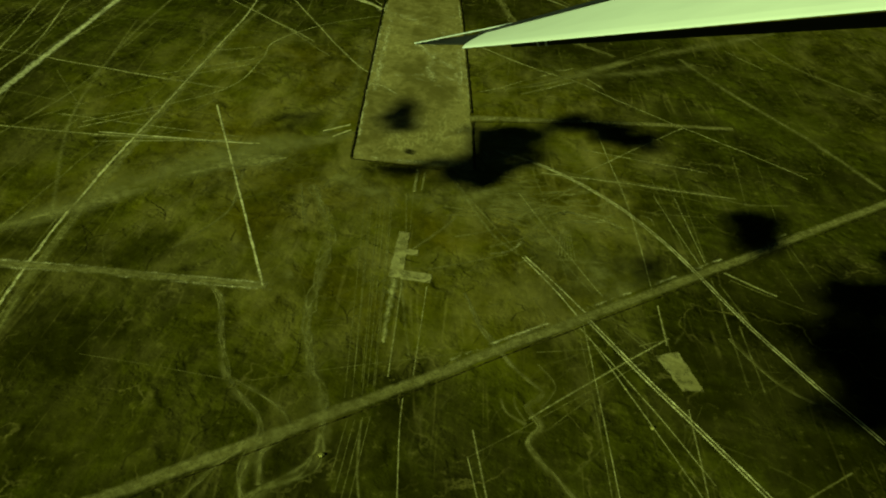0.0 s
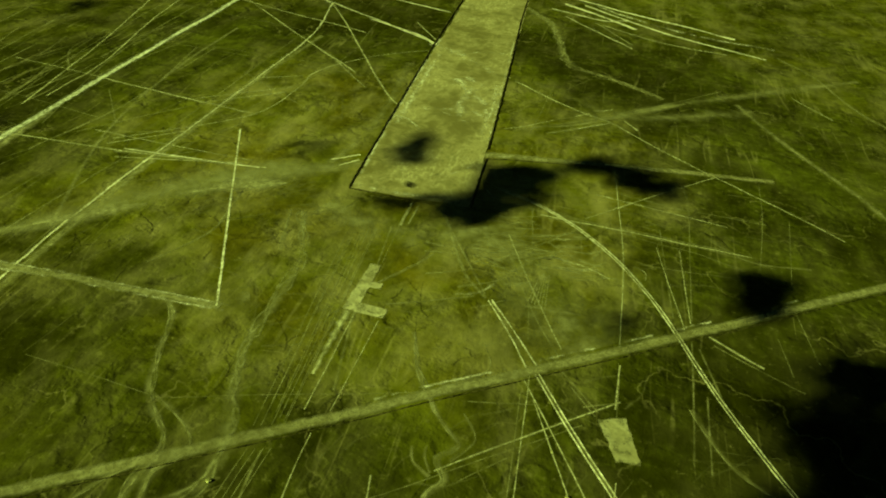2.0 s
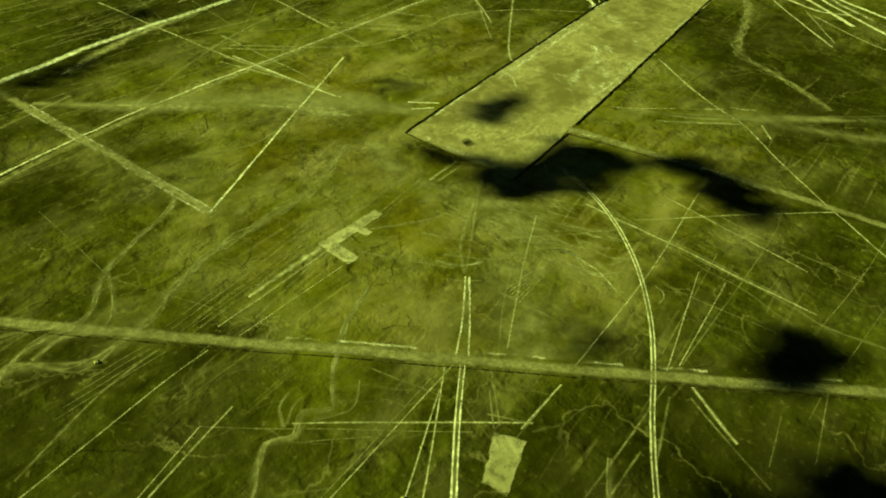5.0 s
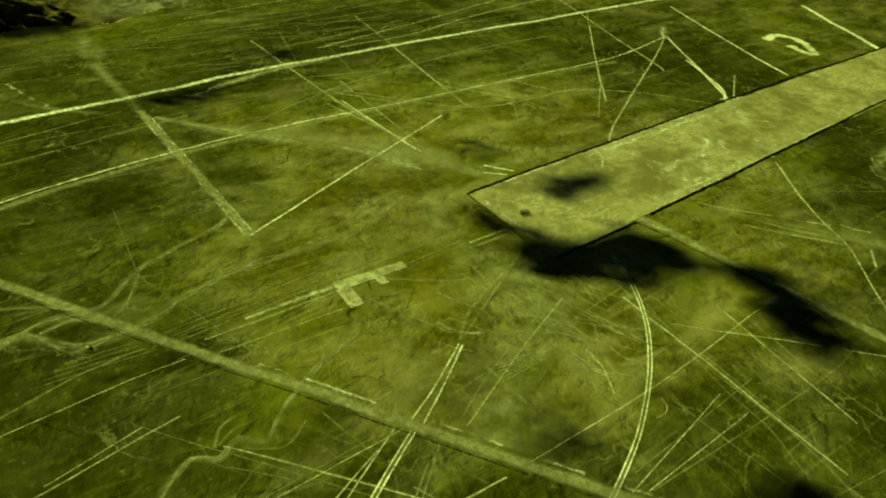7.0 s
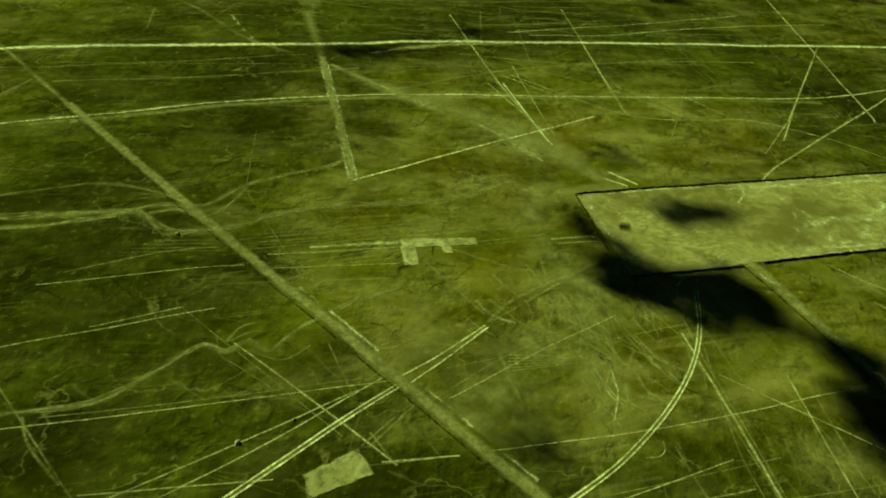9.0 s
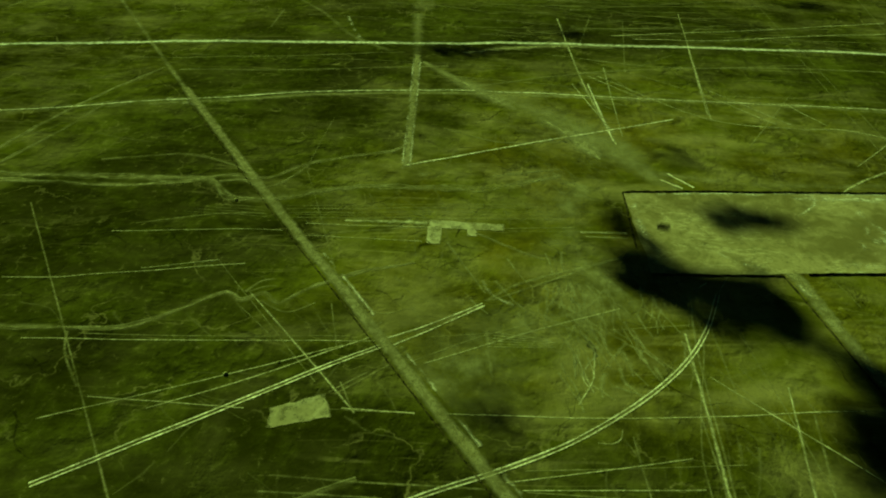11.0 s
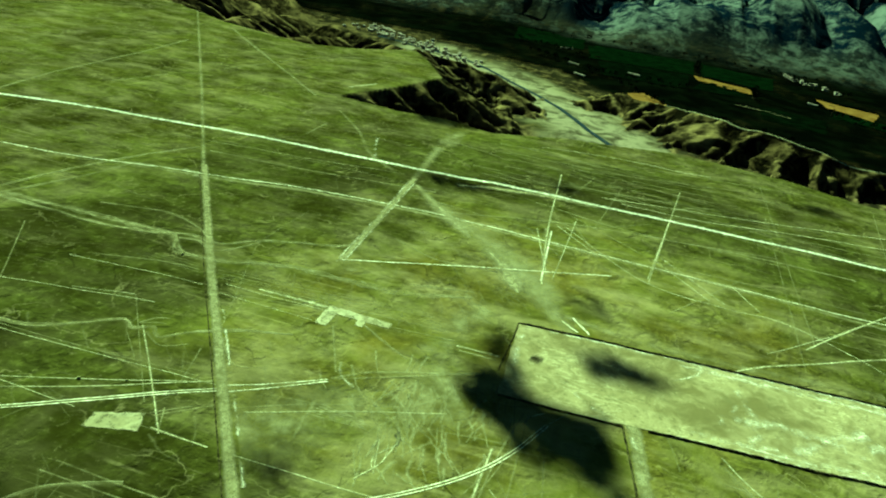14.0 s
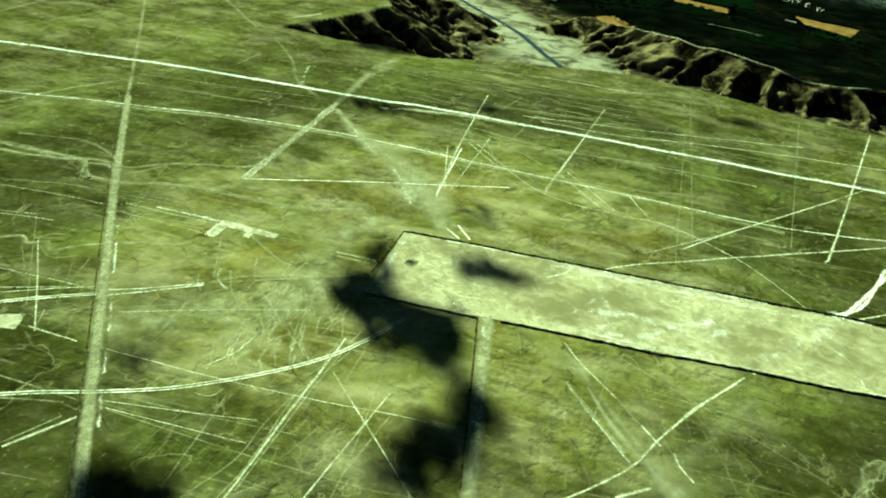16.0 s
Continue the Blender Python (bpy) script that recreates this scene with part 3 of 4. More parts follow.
# small cleared plot beside the tracks
plot = empty("cleared_plot", "small pale cleared plot beside vehicle tracks", "geoglyph")
part("cleared_field", patch_mesh("cleared_field", ((85.5, 197.2), (95.2, 200.8), (101.0, 181.2), (92.6, 180.4)), 0.15, M_PLOT, 2, 0.4, 12), plot)

# thin lines of the lower plain
for pts, w, mat in [
        ([(-1.6, 90), (-6.4, 146), (-7, 163)], 0.6, M_LINE), ([(23, 112), (15.8, 142)], 0.6, M_LINE), ([(15.6, 141.4), (80.5, 193)], 0.6, M_FAINT),
        ([(31, 82), (17.2, 153)], 0.8, M_LINE), ([(65.5, 85), (63, 141), (59.5, 211)], 0.6, M_LINE), ([(91, 120), (93, 172)], 0.7, M_LINE),
        ([(91.5, 237), (90.5, 299), (85, 358), (82, 392)], 0.7, M_LINE), ([(112.5, 262), (107, 330)], 0.6, M_FAINT), ([(120, 262), (121.5, 352), (119, 378)], 0.7, M_FAINT),
        ([(69.5, 229), (51.2, 267.6), (36, 303)], 0.7, M_LINE), ([(48.6, 297), (38.5, 363)], 0.6, M_FAINT), ([(56, 231), (52.8, 255)], 0.6, M_FAINT),
        ([(62, 104), (60, 160), (57.5, 202)], 0.6, M_FAINT), ([(118, 186), (119, 216), (119.5, 250)], 1.0, M_FAINT), ([(136, 322), (60.5, 327), (21, 333)], 1.1, M_FAINT),
        ([(82, 335.5), (20, 335)], 0.9, M_FAINT), ([(70.5, 328.5), (117, 375), (140, 398)], 0.8, M_LINE), ([(120, 352), (86, 358.2)], 1.3, M_FAINT),
        ([(146, 300), (98, 297)], 0.9, M_FAINT), ([(43, 345), (112, 352), (160, 352)], 0.8, M_FAINT), ([(64, 330), (96, 352)], 0.7, M_FAINT),
        ([(58, 172), (44, 158)], 0.6, M_FAINT), ([(-62, 163), (-30, 174), (22, 191)], 0.5, M_FAINT), ([(-120, 168), (-62, 163)], 0.5, M_FAINT),
        ([(150, 292), (158, 352), (161, 396)], 0.6, M_FAINT), ([(165, 300), (172, 360)], 0.5, M_FAINT), ([(128, 250), (160, 232)], 1.0, M_FAINT)]:
    line(pts, w, mat)

# further lines and dusty stretches of the plain
for pts, w, mat in [
        ([(159, 510), (183, 457), (215, 398), (238, 345)], 5.0, M_FAINT), ([(200, 620), (221.6, 585.6), (244.4, 520.7), (290, 470)], 3.0, M_FAINT), ([(198.5, 535.5), (221, 507)], 1.2, M_LINE),
        ([(26.8, 661), (86.5, 597.6)], 1.4, M_BRIGHT), ([(52.6, 657), (85.7, 607)], 1.2, M_LINE), ([(22, 700.5), (60, 672), (88, 650)], 4.0, M_BRIGHT), ([(12, 680), (58, 663), (80, 671)], 2.5, M_BRIGHT), ([(40, 702), (120, 645), (190, 612)], 3.0, M_BRIGHT), ([(0, 735), (90, 692), (170, 655)], 3.5, M_BRIGHT), ([(60, 650), (110, 622), (160, 612)], 2.0, M_LINE),
        ([(30, 720), (120, 660), (200, 640)], 6.0, M_SCUFF), ([(126.5, 255), (146.5, 242)], 1.6, M_LINE), ([(154, 262), (157, 240)], 0.7, M_FAINT), ([(163, 286), (168, 250)], 0.6, M_FAINT),
        ([(87.6, 320.6), (130, 320), (160, 313)], 1.0, M_FAINT), ([(116.3, 315.3), (119.4, 261)], 0.6, M_LINE), ([(105.4, 314), (117, 256)], 0.6, M_LINE), ([(38.4, 288.5), (55, 249), (69, 224.5)], 0.7, M_FAINT),
        ([(-262, 361), (-264.5, 423), (-288, 530), (-300, 640)], 1.6, M_LINE), ([(-240, 329), (-252, 378), (-266, 445), (-273, 554)], 1.4, M_FAINT), ([(-179, 308), (-112.6, 323.7)], 1.1, M_LINE),
        ([(-156, 322), (-135, 370)], 1.0, M_FAINT), ([(-192, 320), (-159, 350)], 1.2, M_LINE), ([(-201, -151), (-273, -158), (-373, -157), (-494, -163)], 4.0, M_FAINT),
        ([(-283, -105), (-340, -86)], 2.6, M_FAINT), ([(-599, -166), (-459, -26), (-378, 54)], 4.5, M_FAINT), ([(-403, -62), (-528, -18), (-620, 65)], 3.0, M_FAINT), ([(-433, 66.6), (-450, 74), (-470, 84)], 3.0, M_LINE),
        ([(-125, -27), (-165, 20), (-208, 72)], 3.0, M_GHOST), ([(-98.7, 323), (-186, 315), (-301, 310)], 1.5, M_LINE), ([(-102, 322), (-180, 318)], 1.2, M_BRIGHT), ([(-136, 383.5), (-322, 407)], 0.9, M_LINE),
        ([(-109, 328), (-208, 332)], 0.9, M_LINE), ([(-75, 464), (-309, 473)], 0.8, M_FAINT), ([(-251, 322), (-312, 337)], 1.1, M_FAINT), ([(-368, 357), (-387, 505)], 1.6, M_FAINT),
        ([(-267, 346), (-288, 450), (-317, 566)], 1.5, M_LINE), ([(-216, 327), (-175, 381)], 1.0, M_FAINT), ([(35, 251), (21, 269), (0, 317)], 2.2, M_FAINT), ([(-15.4, 294), (-15.5, 315)], 2.0, M_LINE),
        ([(-12, 296), (-11.5, 314)], 1.2, M_LINE), ([(-3.9, 235), (30, 251)], 1.2, M_FAINT), ([(-7, 183.6), (-14.7, 227)], 1.6, M_FAINT), ([(-15.6, 257.5), (-19, 292)], 1.2, M_FAINT),
        ([(-101, 395), (-174, 443)], 0.9, M_FAINT), ([(-206, 348), (-234, 383)], 1.0, M_FAINT), ([(36, 160), (64, 184), (93, 208)], 0.9, M_LINE), ([(65, 198), (40, 192)], 0.8, M_FAINT),
        ([(48.7, 325), (118.6, 321.5), (150, 320)], 1.3, M_LINE), ([(74, 354), (115, 347), (140, 343)], 1.0, M_LINE), ([(123.6, 184), (124, 220)], 1.0, M_FAINT), ([(131, 214), (122.3, 246)], 1.2, M_FAINT),
        ([(101, 108), (84, 150), (62.6, 199.4)], 0.7, M_LINE), ([(-21, 45), (60, 98), (143, 152)], 1.0, M_FAINT), ([(32, 60), (31, 82)], 0.8, M_LINE), ([(-57, -2), (-110, 28), (-166, 57)], 3.0, M_GHOST),
        ([(-166, 240), (-200, 330), (-214, 420), (-216, 520)], 3.0, M_FAINT), ([(-225, 300), (-212, 380), (-222, 470)], 2.0, M_FAINT), ([(-276, 240), (-282, 340), (-300, 460)], 1.6, M_FAINT),
        ([(-330, 260), (-338, 380), (-352, 500)], 1.6, M_FAINT), ([(-180, 60), (-186, 140), (-200, 230)], 2.4, M_FAINT), ([(-196, 20), (-206, 110), (-222, 200)], 2.0, M_FAINT)]:
    line(pts, w, mat)
# pale dust veils, the first two widened to paint in a brighter centre
for k, (pts, w) in enumerate([([(24, 306), (52, 268), (80, 232)], 58), ([(-56, 300), (-20, 286), (26, 302)], 30), ([(-70, 330), (-62, 400), (-70, 500)], 10), ([(-110, 300), (-96, 330)], 18), ([(-70, 215), (-58, 222)], 14)]):
    tagged(new("dust_band", strip_mesh("dust_band", pts, w, 0.09, M_DUST, 0.3, 8, 90 + k)), "thin veil of pale dust over dark gravel", "sand", kind="structure")

# close scribble of short parallel lines
for k in range(6):
    line([(52.5 + 1.5 * k, 254.5 - 0.6 * k), (55.0 + 0.8 * k, 274 + (k % 3))], 0.42, M_LINE, "short line of a close scribble")
for k in range(5):
    line([(31 + 2.6 * k, 313 + 1.5 * k), (39 + 2.4 * k, 309 + 1.8 * k)], 0.4, M_FAINT, "short line of a close scribble")
line([(95.5, 294), (99, 293), (101, 290), (100.8, 285.5)], 0.5, M_LINE, "small hook-shaped swept line")
line([(62, 290), (72, 284), (78, 286)], 0.6, M_LINE, "short forked swept line")
line([(62, 283), (71, 285), (80, 287)], 0.5, M_LINE, "short forked swept line")

# wind-combed streaks of pale sand on the low rise before the trapezoid
def streak_field(count, cx, cy, sx, sy, heading, turn, length, width, seed):
    """Strips for many short, slightly bent streaks scattered about a place."""
    pick, out = random.Random(seed), []
    for k in range(count):
        x, y, g, n = pick.gauss(cx, sx), pick.gauss(cy, sy), pick.gauss(heading, turn), pick.uniform(*length)
        bend = pick.gauss(0, 0.12)
        dx, dy = math.cos(g) * n / 2, math.sin(g) * n / 2
        out.append(([(x - dx, y - dy), (x - dy * bend, y + dx * bend), (x + dx, y + dy)], (pick.uniform(*width), pick.uniform(*width) * 0.5)))
    return out


STREAKS = [(46, 46, 287, 16, 15, 0.28, 0.35, (9, 26), (1.4, 3.4), M_FAINT, 1), (24, 46, 287, 14, 12, 0.3, 0.32, (7, 18), (1.2, 2.4), M_FAINT, 2), (24, 34, 318, 20, 8, 0.15, 0.25, (8, 24), (1.0, 2.4), M_FAINT, 3),
           (8, 33, 282, 5, 6, 2.9, 0.2, (9, 17), (1.0, 2.0), M_FAINT, 4), (34, -95, 300, 30, 20, 0.75, 0.2, (12, 36), (1.6, 4.0), M_GHOST, 5), (16, -70, 318, 12, 12, 0.70, 0.15, (8, 20), (0.9, 1.8), M_GHOST, 6),
           (60, 110, 330, 36, 28, 0.1, 0.5, (8, 30), (1.0, 2.6), M_GHOST, 7), (60, -60, 250, 60, 45, 0.5, 0.4, (10, 40), (1.0, 2.8), M_GHOST, 8), (80, -190, 330, 70, 90, 1.5, 0.22, (20, 80), (1.2, 3.4), M_GHOST, 9),
           (50, -300, 380, 50, 90, 1.52, 0.12, (30, 90), (1.2, 3.0), M_FAINT, 10), (50, 60, 180, 50, 40, 0.6, 0.6, (8, 28), (1.0, 2.4), M_GHOST, 11), (40, 75, 470, 40, 30, 0.6, 0.4, (10, 30), (1.0, 2.6), M_GHOST, 12)]


# lines beyond the trapezoid
for pts, w, mat in [
        ([(-192.6, 326), (-136.4, 380), (-125.6, 427), (-125, 459), (-100, 500), (-59, 533)], 1.0, M_LINE), ([(-179, 391), (-130, 428)], 0.9, M_LINE),
        ([(-258, 398.6), (-141, 383)], 0.9, M_LINE), ([(-100, 468), (-152, 512), (-220, 572)], 1.4, M_LINE), ([(-120, 548), (-151, 559), (-384, 630)], 1.8, M_LINE),
        ([(-50, 420), (-73, 447.6), (-143, 564.7), (-172, 610)], 1.8, M_LINE), ([(-389, 479), (-103.6, 473.7)], 0.8, M_FAINT), ([(-380, 571), (-130, 531)], 0.8, M_FAINT),
        ([(-172, 612), (-118, 580), (-62, 546)], 2.2, M_BRIGHT), ([(-230, 686), (-150, 655), (-70, 627)], 2.2, M_BRIGHT), ([(-252, 600), (-123, 486)], 0.9, M_LINE),
        ([(-123, 486), (-85, 446)], 0.8, M_LINE), ([(-64, 544), (-18, 511), (4, 497)], 1.6, M_LINE), ([(-60, 549), (-30, 520), (2.4, 496)], 2.4, M_FAINT), ([(8, 493), (30, 476.5), (50, 463), (62, 456)], 1.3, M_LINE), ([(62, 456), (80, 446), (110, 418), (142, 392), (175, 367), (197, 349)], 1.2, M_LINE), ([(14, 489), (36, 471.5), (50, 463)], 1.0, M_LINE),
        ([(-147, 370), (-118, 478), (-119, 560), (-122, 600)], 0.9, M_FAINT), ([(-178, 300), (-140, 330)], 1.0, M_FAINT), ([(-205, 330), (-150, 352)], 1.2, M_FAINT),
        ([(-300, 360), (-200, 345)], 0.8, M_FAINT), ([(-262, 250), (-290, 430), (-300, 560)], 1.0, M_FAINT), ([(-205, 60), (-204, 240), (-196, 330)], 0.9, M_FAINT),
        ([(-63.8, 339), (-55.5, 348.3)], 1.2, M_BRIGHT), ([(-69.8, 344.2), (-56.6, 354.2)], 1.2, M_BRIGHT), ([(-183.4, 314.6), (-145, 318.5), (-110.9, 322.1)], 4.5, M_FAINT),
        ([(-367, 284), (-382, 355), (-383, 411), (-385, 436)], 1.6, M_LINE), ([(-324, 322), (-342, 388), (-361, 459)], 1.4, M_FAINT), ([(-172.8, 386), (-130.4, 419)], 1.0, M_LINE), ([(-155.4, 436), (-130.5, 448.4)], 0.9, M_LINE),
        ([(9, 327.4), (47.3, 331.3), (85.5, 321.4), (105, 317), (124, 315.5), (145, 307.3)], 0.9, M_FAINT), ([(17.4, 341.2), (22, 336), (29, 334)], 0.8, M_LINE), ([(92, 225), (92, 198.3)], 0.7, M_FAINT), ([(84.7, 198.3), (74.8, 210.2)], 0.9, M_FAINT),
        ([(91.3, 203.5), (92, 227.3)], 0.8, M_LINE), ([(93.3, 207.7), (80.1, 201.5)], 0.9, M_FAINT), ([(85.6, 200.3), (70.5, 217.6)], 0.9, M_FAINT), ([(63.3, 287), (72.7, 288), (85.5, 281.4)], 0.8, M_LINE), ([(60, 290), (72.7, 288)], 0.7, M_LINE), ([(61.2, 99.8), (72.1, 103.8), (86.9, 114.8)], 1.4, M_FAINT),
        ([(-178, 818), (-62, 754)], 5.0, M_BRIGHT), ([(-260, 100), (-300, 101)], 2.0, M_PALE), ([(-145, 60), (-80, 5), (-20, -80)], 2.5, M_GHOST)]:
    line(pts, w, mat)

# forked swept lanes before the trapezoid's long side
for pts, w, mat in [
        ([(14, 415), (26, 424), (42, 440)], 1.1, M_LINE), ([(54, 450.5), (63, 458)], 1.2, M_LINE), ([(42, 440), (54, 450)], 1.3, M_FAINT),
        ([(43, 421), (55, 430), (68, 440.5), (79, 449.5)], 1.3, M_SCUFF), ([(40, 419), (72, 445)], 2.4, M_FAINT), ([(20, 414), (62, 447)], 5.0, M_GHOST), ([(20, 497), (72, 464)], 9.0, M_GHOST), ([(64, 452), (96, 472)], 13.0, M_GHOST),
        ([(65, 463), (71, 465), (77, 470)], 1.1, M_LINE), ([(94, 443), (85, 455)], 1.5, M_LINE),
        ([(-62, 542), (-80, 560), (-128, 582)], 2.0, M_BRIGHT), ([(-60, 548), (-90, 590)], 1.6, M_LINE), ([(70, 455), (110, 470), (170, 500)], 14.0, M_DUST),
        ([(6, 392), (30, 398)], 0.8, M_FAINT), ([(24, 436), (60, 432)], 0.8, M_FAINT), ([(90, 470), (150, 530)], 1.2, M_FAINT),
        ([(30, 415), (36, 500)], 0.7, M_FAINT), ([(14, 438), (60, 520)], 0.7, M_FAINT)]:
    line(pts, w, mat, "pale swept line of a fork")

# broad pale dust band under the trapezoid's head
tagged(new("dust_band", strip_mesh("dust_band", [(-206, 213), (-168, 245), (-143, 274), (-122, 297), (-92, 322), (-66, 338)], (5, 46, 3), 0.12, M_PALE, 0.2, 8, 71)), "broad wedge of pale windblown dust", "sand", kind="structure")
tagged(new("dust_band", strip_mesh("dust_band", [(-126, 284), (-106, 300), (-82, 312)], (3, 20, 2), 0.135, M_WASH, 0.2, 8, 74)), "bright bare heart of a dust wedge", "sand", kind="structure")
tagged(new("dust_band", strip_mesh("dust_band", [(-176, 238), (-158, 253), (-136, 271)], (3, 13, 3), 0.135, M_WASH, 0.2, 8, 77)), "bright bare patch of a dust wedge", "sand", kind="structure")
tagged(new("dust_band", strip_mesh("dust_band", [(-112, 302), (-84, 322), (-52, 347)], (4, 22, 3), 0.125, M_DUST, 0.2, 8, 75)), "faint neck of pale dust", "sand", kind="structure")
tagged(new("dust_band", strip_mesh("dust_band", [(40, 428), (62, 442), (86, 464), (124, 498)], (2, 12, 3), 0.125, M_PALE, 0.3, 8, 76)), "pale band of windblown dust", "sand", kind="structure")
tagged(new("dust_band", strip_mesh("dust_band", [(20, 416), (68, 452), (122, 497), (253, 590)], (3, 16, 8), 0.12, M_DUST, 0.4, 8, 72)), "broad faint band of pale windblown dust", "sand", kind="structure")
tagged(new("dust_band", strip_mesh("dust_band", [(-347, 92), (-300, 130), (-250, 160), (-222, 190)], (4, 8), 0.12, M_DUST, 0.4, 8, 73)), "broad faint band of pale windblown dust", "sand", kind="structure")
line([(-290, 152), (-268, 158), (-244, 167)], 3.0, M_SCUFF, "bright scuffed patch of bare sand", "bare_patch", wander=0.9)
line([(-138, 66), (-132, 76), (-128, 88)], 6.0, M_SCUFF, "bright scuffed patch where lines meet", "bare_patch", wander=0.9)
line([(-200, 640), (-176, 612), (-168, 600)], 6.0, M_SCUFF, "bright scuffed patch where lines meet", "bare_patch", wander=0.9)
for pts, w in [([(-57, 411), (-45, 408), (-33, 396)], 2.2), ([(-41, 427), (-25, 424), (-9, 415)], 4.0), ([(-39, 426), (-15, 432), (1, 428)], 5.0), ([(-10, 473), (-25, 487)], 5.0), ([(-11, 345), (3, 360), (5, 366)], 2.2),
               ([(-38, 529), (-25, 542), (-6, 545)], 2.6), ([(-6, 500), (-38, 529), (-66, 546)], 9.0), ([(-66, 631), (-40, 619), (-21, 615)], 3.0), ([(-50, 400), (-53, 480), (-56, 540)], 4.5), ([(3, 400), (1, 450), (-2, 480)], 4.0),
               ([(-46, 322), (-30, 322), (-8, 322)], 4.0), ([(-49, 322), (-54, 400), (-58, 470), (-62, 560)], 3.2), ([(8.5, 396), (4, 450), (0, 500), (-6, 580)], 2.4), ([(-14, 423), (-20, 440), (-16, 470)], 7.0), ([(-31, 482), (-18, 463), (-3, 447)], 6.0), ([(3, 414), (-2, 440)], 5.0)]:
    line(pts, w, M_SCUFF, "bright streak of sand on the cleared field", "bare_patch", 0.2, wander=0.9)
line([(-131, 688), (-133, 711), (-112, 713), (-91, 695), (-97, 691), (-113, 694)], 9.0, M_BRIGHT, "bright looping patch of disturbed sand", "bare_patch", wander=0.6)

line([(-22, 329), (-21, 335)], 8.0, M_CREASE, "dark round patch of varnished stones on the cleared field", "stone_patch", 0.22, wander=0.2)
line([(-22.5, 330), (-20.5, 334)], 6.5, M_CREASE, "dark round patch of varnished stones on the cleared field", "stone_patch", 0.235, wander=0.2)

# dry runnels
for pts, w in [
        ([(-44, 10), (-46.8, 67), (-47, 92), (-46.4, 118), (-31.4, 134), (-33, 154), (-42, 178), (-47.5, 202), (-47, 225), (-50, 255), (-64, 290)], 4.6),
        ([(-40, 5), (-38.8, 69), (-44, 106), (-51.5, 125), (-51.5, 147), (-67, 162.5), (-74.5, 180), (-82, 204), (-93, 212)], 3.0), ([(-46, 124), (-48, 136), (-42, 146), (-51, 157), (-66, 164)], 2.4),
        ([(-48, 0), (-86, 8), (-135, 26), (-183, 49)], 2.6), ([(-42, 7), (-80, 22), (-128, 36)], 2.2),
        ([(60, 70), (59.3, 93), (58.5, 113), (55, 124), (42, 140), (35.5, 150), (40.4, 157.5), (36, 165), (41.5, 172), (33, 181), (20, 200), (12, 222)], 2.4),
        ([(-62, 60), (-70, 100), (-60, 130), (-45, 146)], 2.0), ([(35, 157.4), (28.3, 162), (26.5, 167.8)], 1.2), ([(35, 159), (31.5, 165), (31.3, 169)], 1.0), ([(40, 165), (46, 176), (40, 186)], 1.2),
        ([(-10, 674), (21.7, 623), (34, 565), (48, 537), (74, 524), (110, 500)], 6.0), 
        ([(30, 196), (44, 210), (40, 224)], 1.2), ([(-20, 236), (-2, 262), (6, 276)], 1.4), ([(-110, 230), (-96, 262), (-100, 300)], 2.0), ([(-60, 256), (-70, 290)], 2.0),
        ([(118, 212), (130, 190), (150, 176)], 1.8), ([(130, 330), (150, 316), (176, 318)], 1.6)]:
    seed = int(w * 10 + len(pts))
    runnel = tagged(new("dry_runnel", strip_mesh("dry_runnel", pts, (w * 2.1, w * 1.3), 0.08, M_DUST, 0.2, 6, seed, 2.0)), "shallow winding dry runnel of pale sand", "dry stream", "dry runnels", "structure")
    bed = glide(pts, 4.0)
    for k in range(3 if w > 2.2 else 1):
        braid = []
        for i, q in enumerate(bed):
            d = (bed[min(i + 1, len(bed) - 1)] - bed[max(i - 1, 0)]).normalized()
            sway = 2.4 * noise.noise(Vector((i * 0.21 + seed, 9.0 * k + seed, 0.3))) + 0.9 * noise.noise(Vector((i * 0.63, 5.0 * k, seed)))
            braid.append(tuple(q + Vector((-d.y, d.x)) * w * 0.45 * sway))
        part("braid", strip_mesh("braid", braid, (w * (0.62 - 0.14 * k), w * 0.3), 0.12 + 0.01 * k, M_RUNNEL, 0.9, 4, seed + k, 2.5), runnel)

# small branching erosion creases, laid as dark strips that taper to one end
def crease(x, y, heading, length, width, depth, out, rng):
    """One winding crease and the smaller ones that run into it."""
    pts, n = [(x, y)], max(3, int(length / 4))
    for i in range(n):
        heading += rng.gauss(0, 0.33)
        x, y = x + math.cos(heading) * length / n, y + math.sin(heading) * length / n
        pts.append((x, y))
        if depth and rng.random() < 0.42:
            crease(x, y, heading + rng.choice((-1, 1)) * rng.uniform(0.5, 1.0), length * rng.uniform(0.3, 0.6), width * 0.65, depth - 1, out, rng)
    out.append((pts, (width, width * 0.25)))


def join_strips(name, strips, lift, material):
    co, faces, uv = [], [], []
    for k, (pts, w) in enumerate(strips):
        me = strip_mesh("crease", pts, w, lift, material, 0.7, 2, k, 2.0, 0.0, False)
        base = len(co)
        co.extend(tuple(v.co) for v in me.vertices)
        faces.extend(tuple(base + i for i in p.vertices) for p in me.polygons)
        uv.extend(tuple(d.uv) for d in me.uv_layers[0].data)
        bpy.data.meshes.remove(me)
    co = np.array(co)
    co[:, 2] = terrain(co[:, 0], co[:, 1])[0] + lift
    me = bpy.data.meshes.new(name)
    me.from_pydata(co.tolist(), [], faces)
    me.uv_layers.new(name="UVMap").data.foreach_set("uv", np.array(uv).ravel())
    me.materials.append(material)
    return me


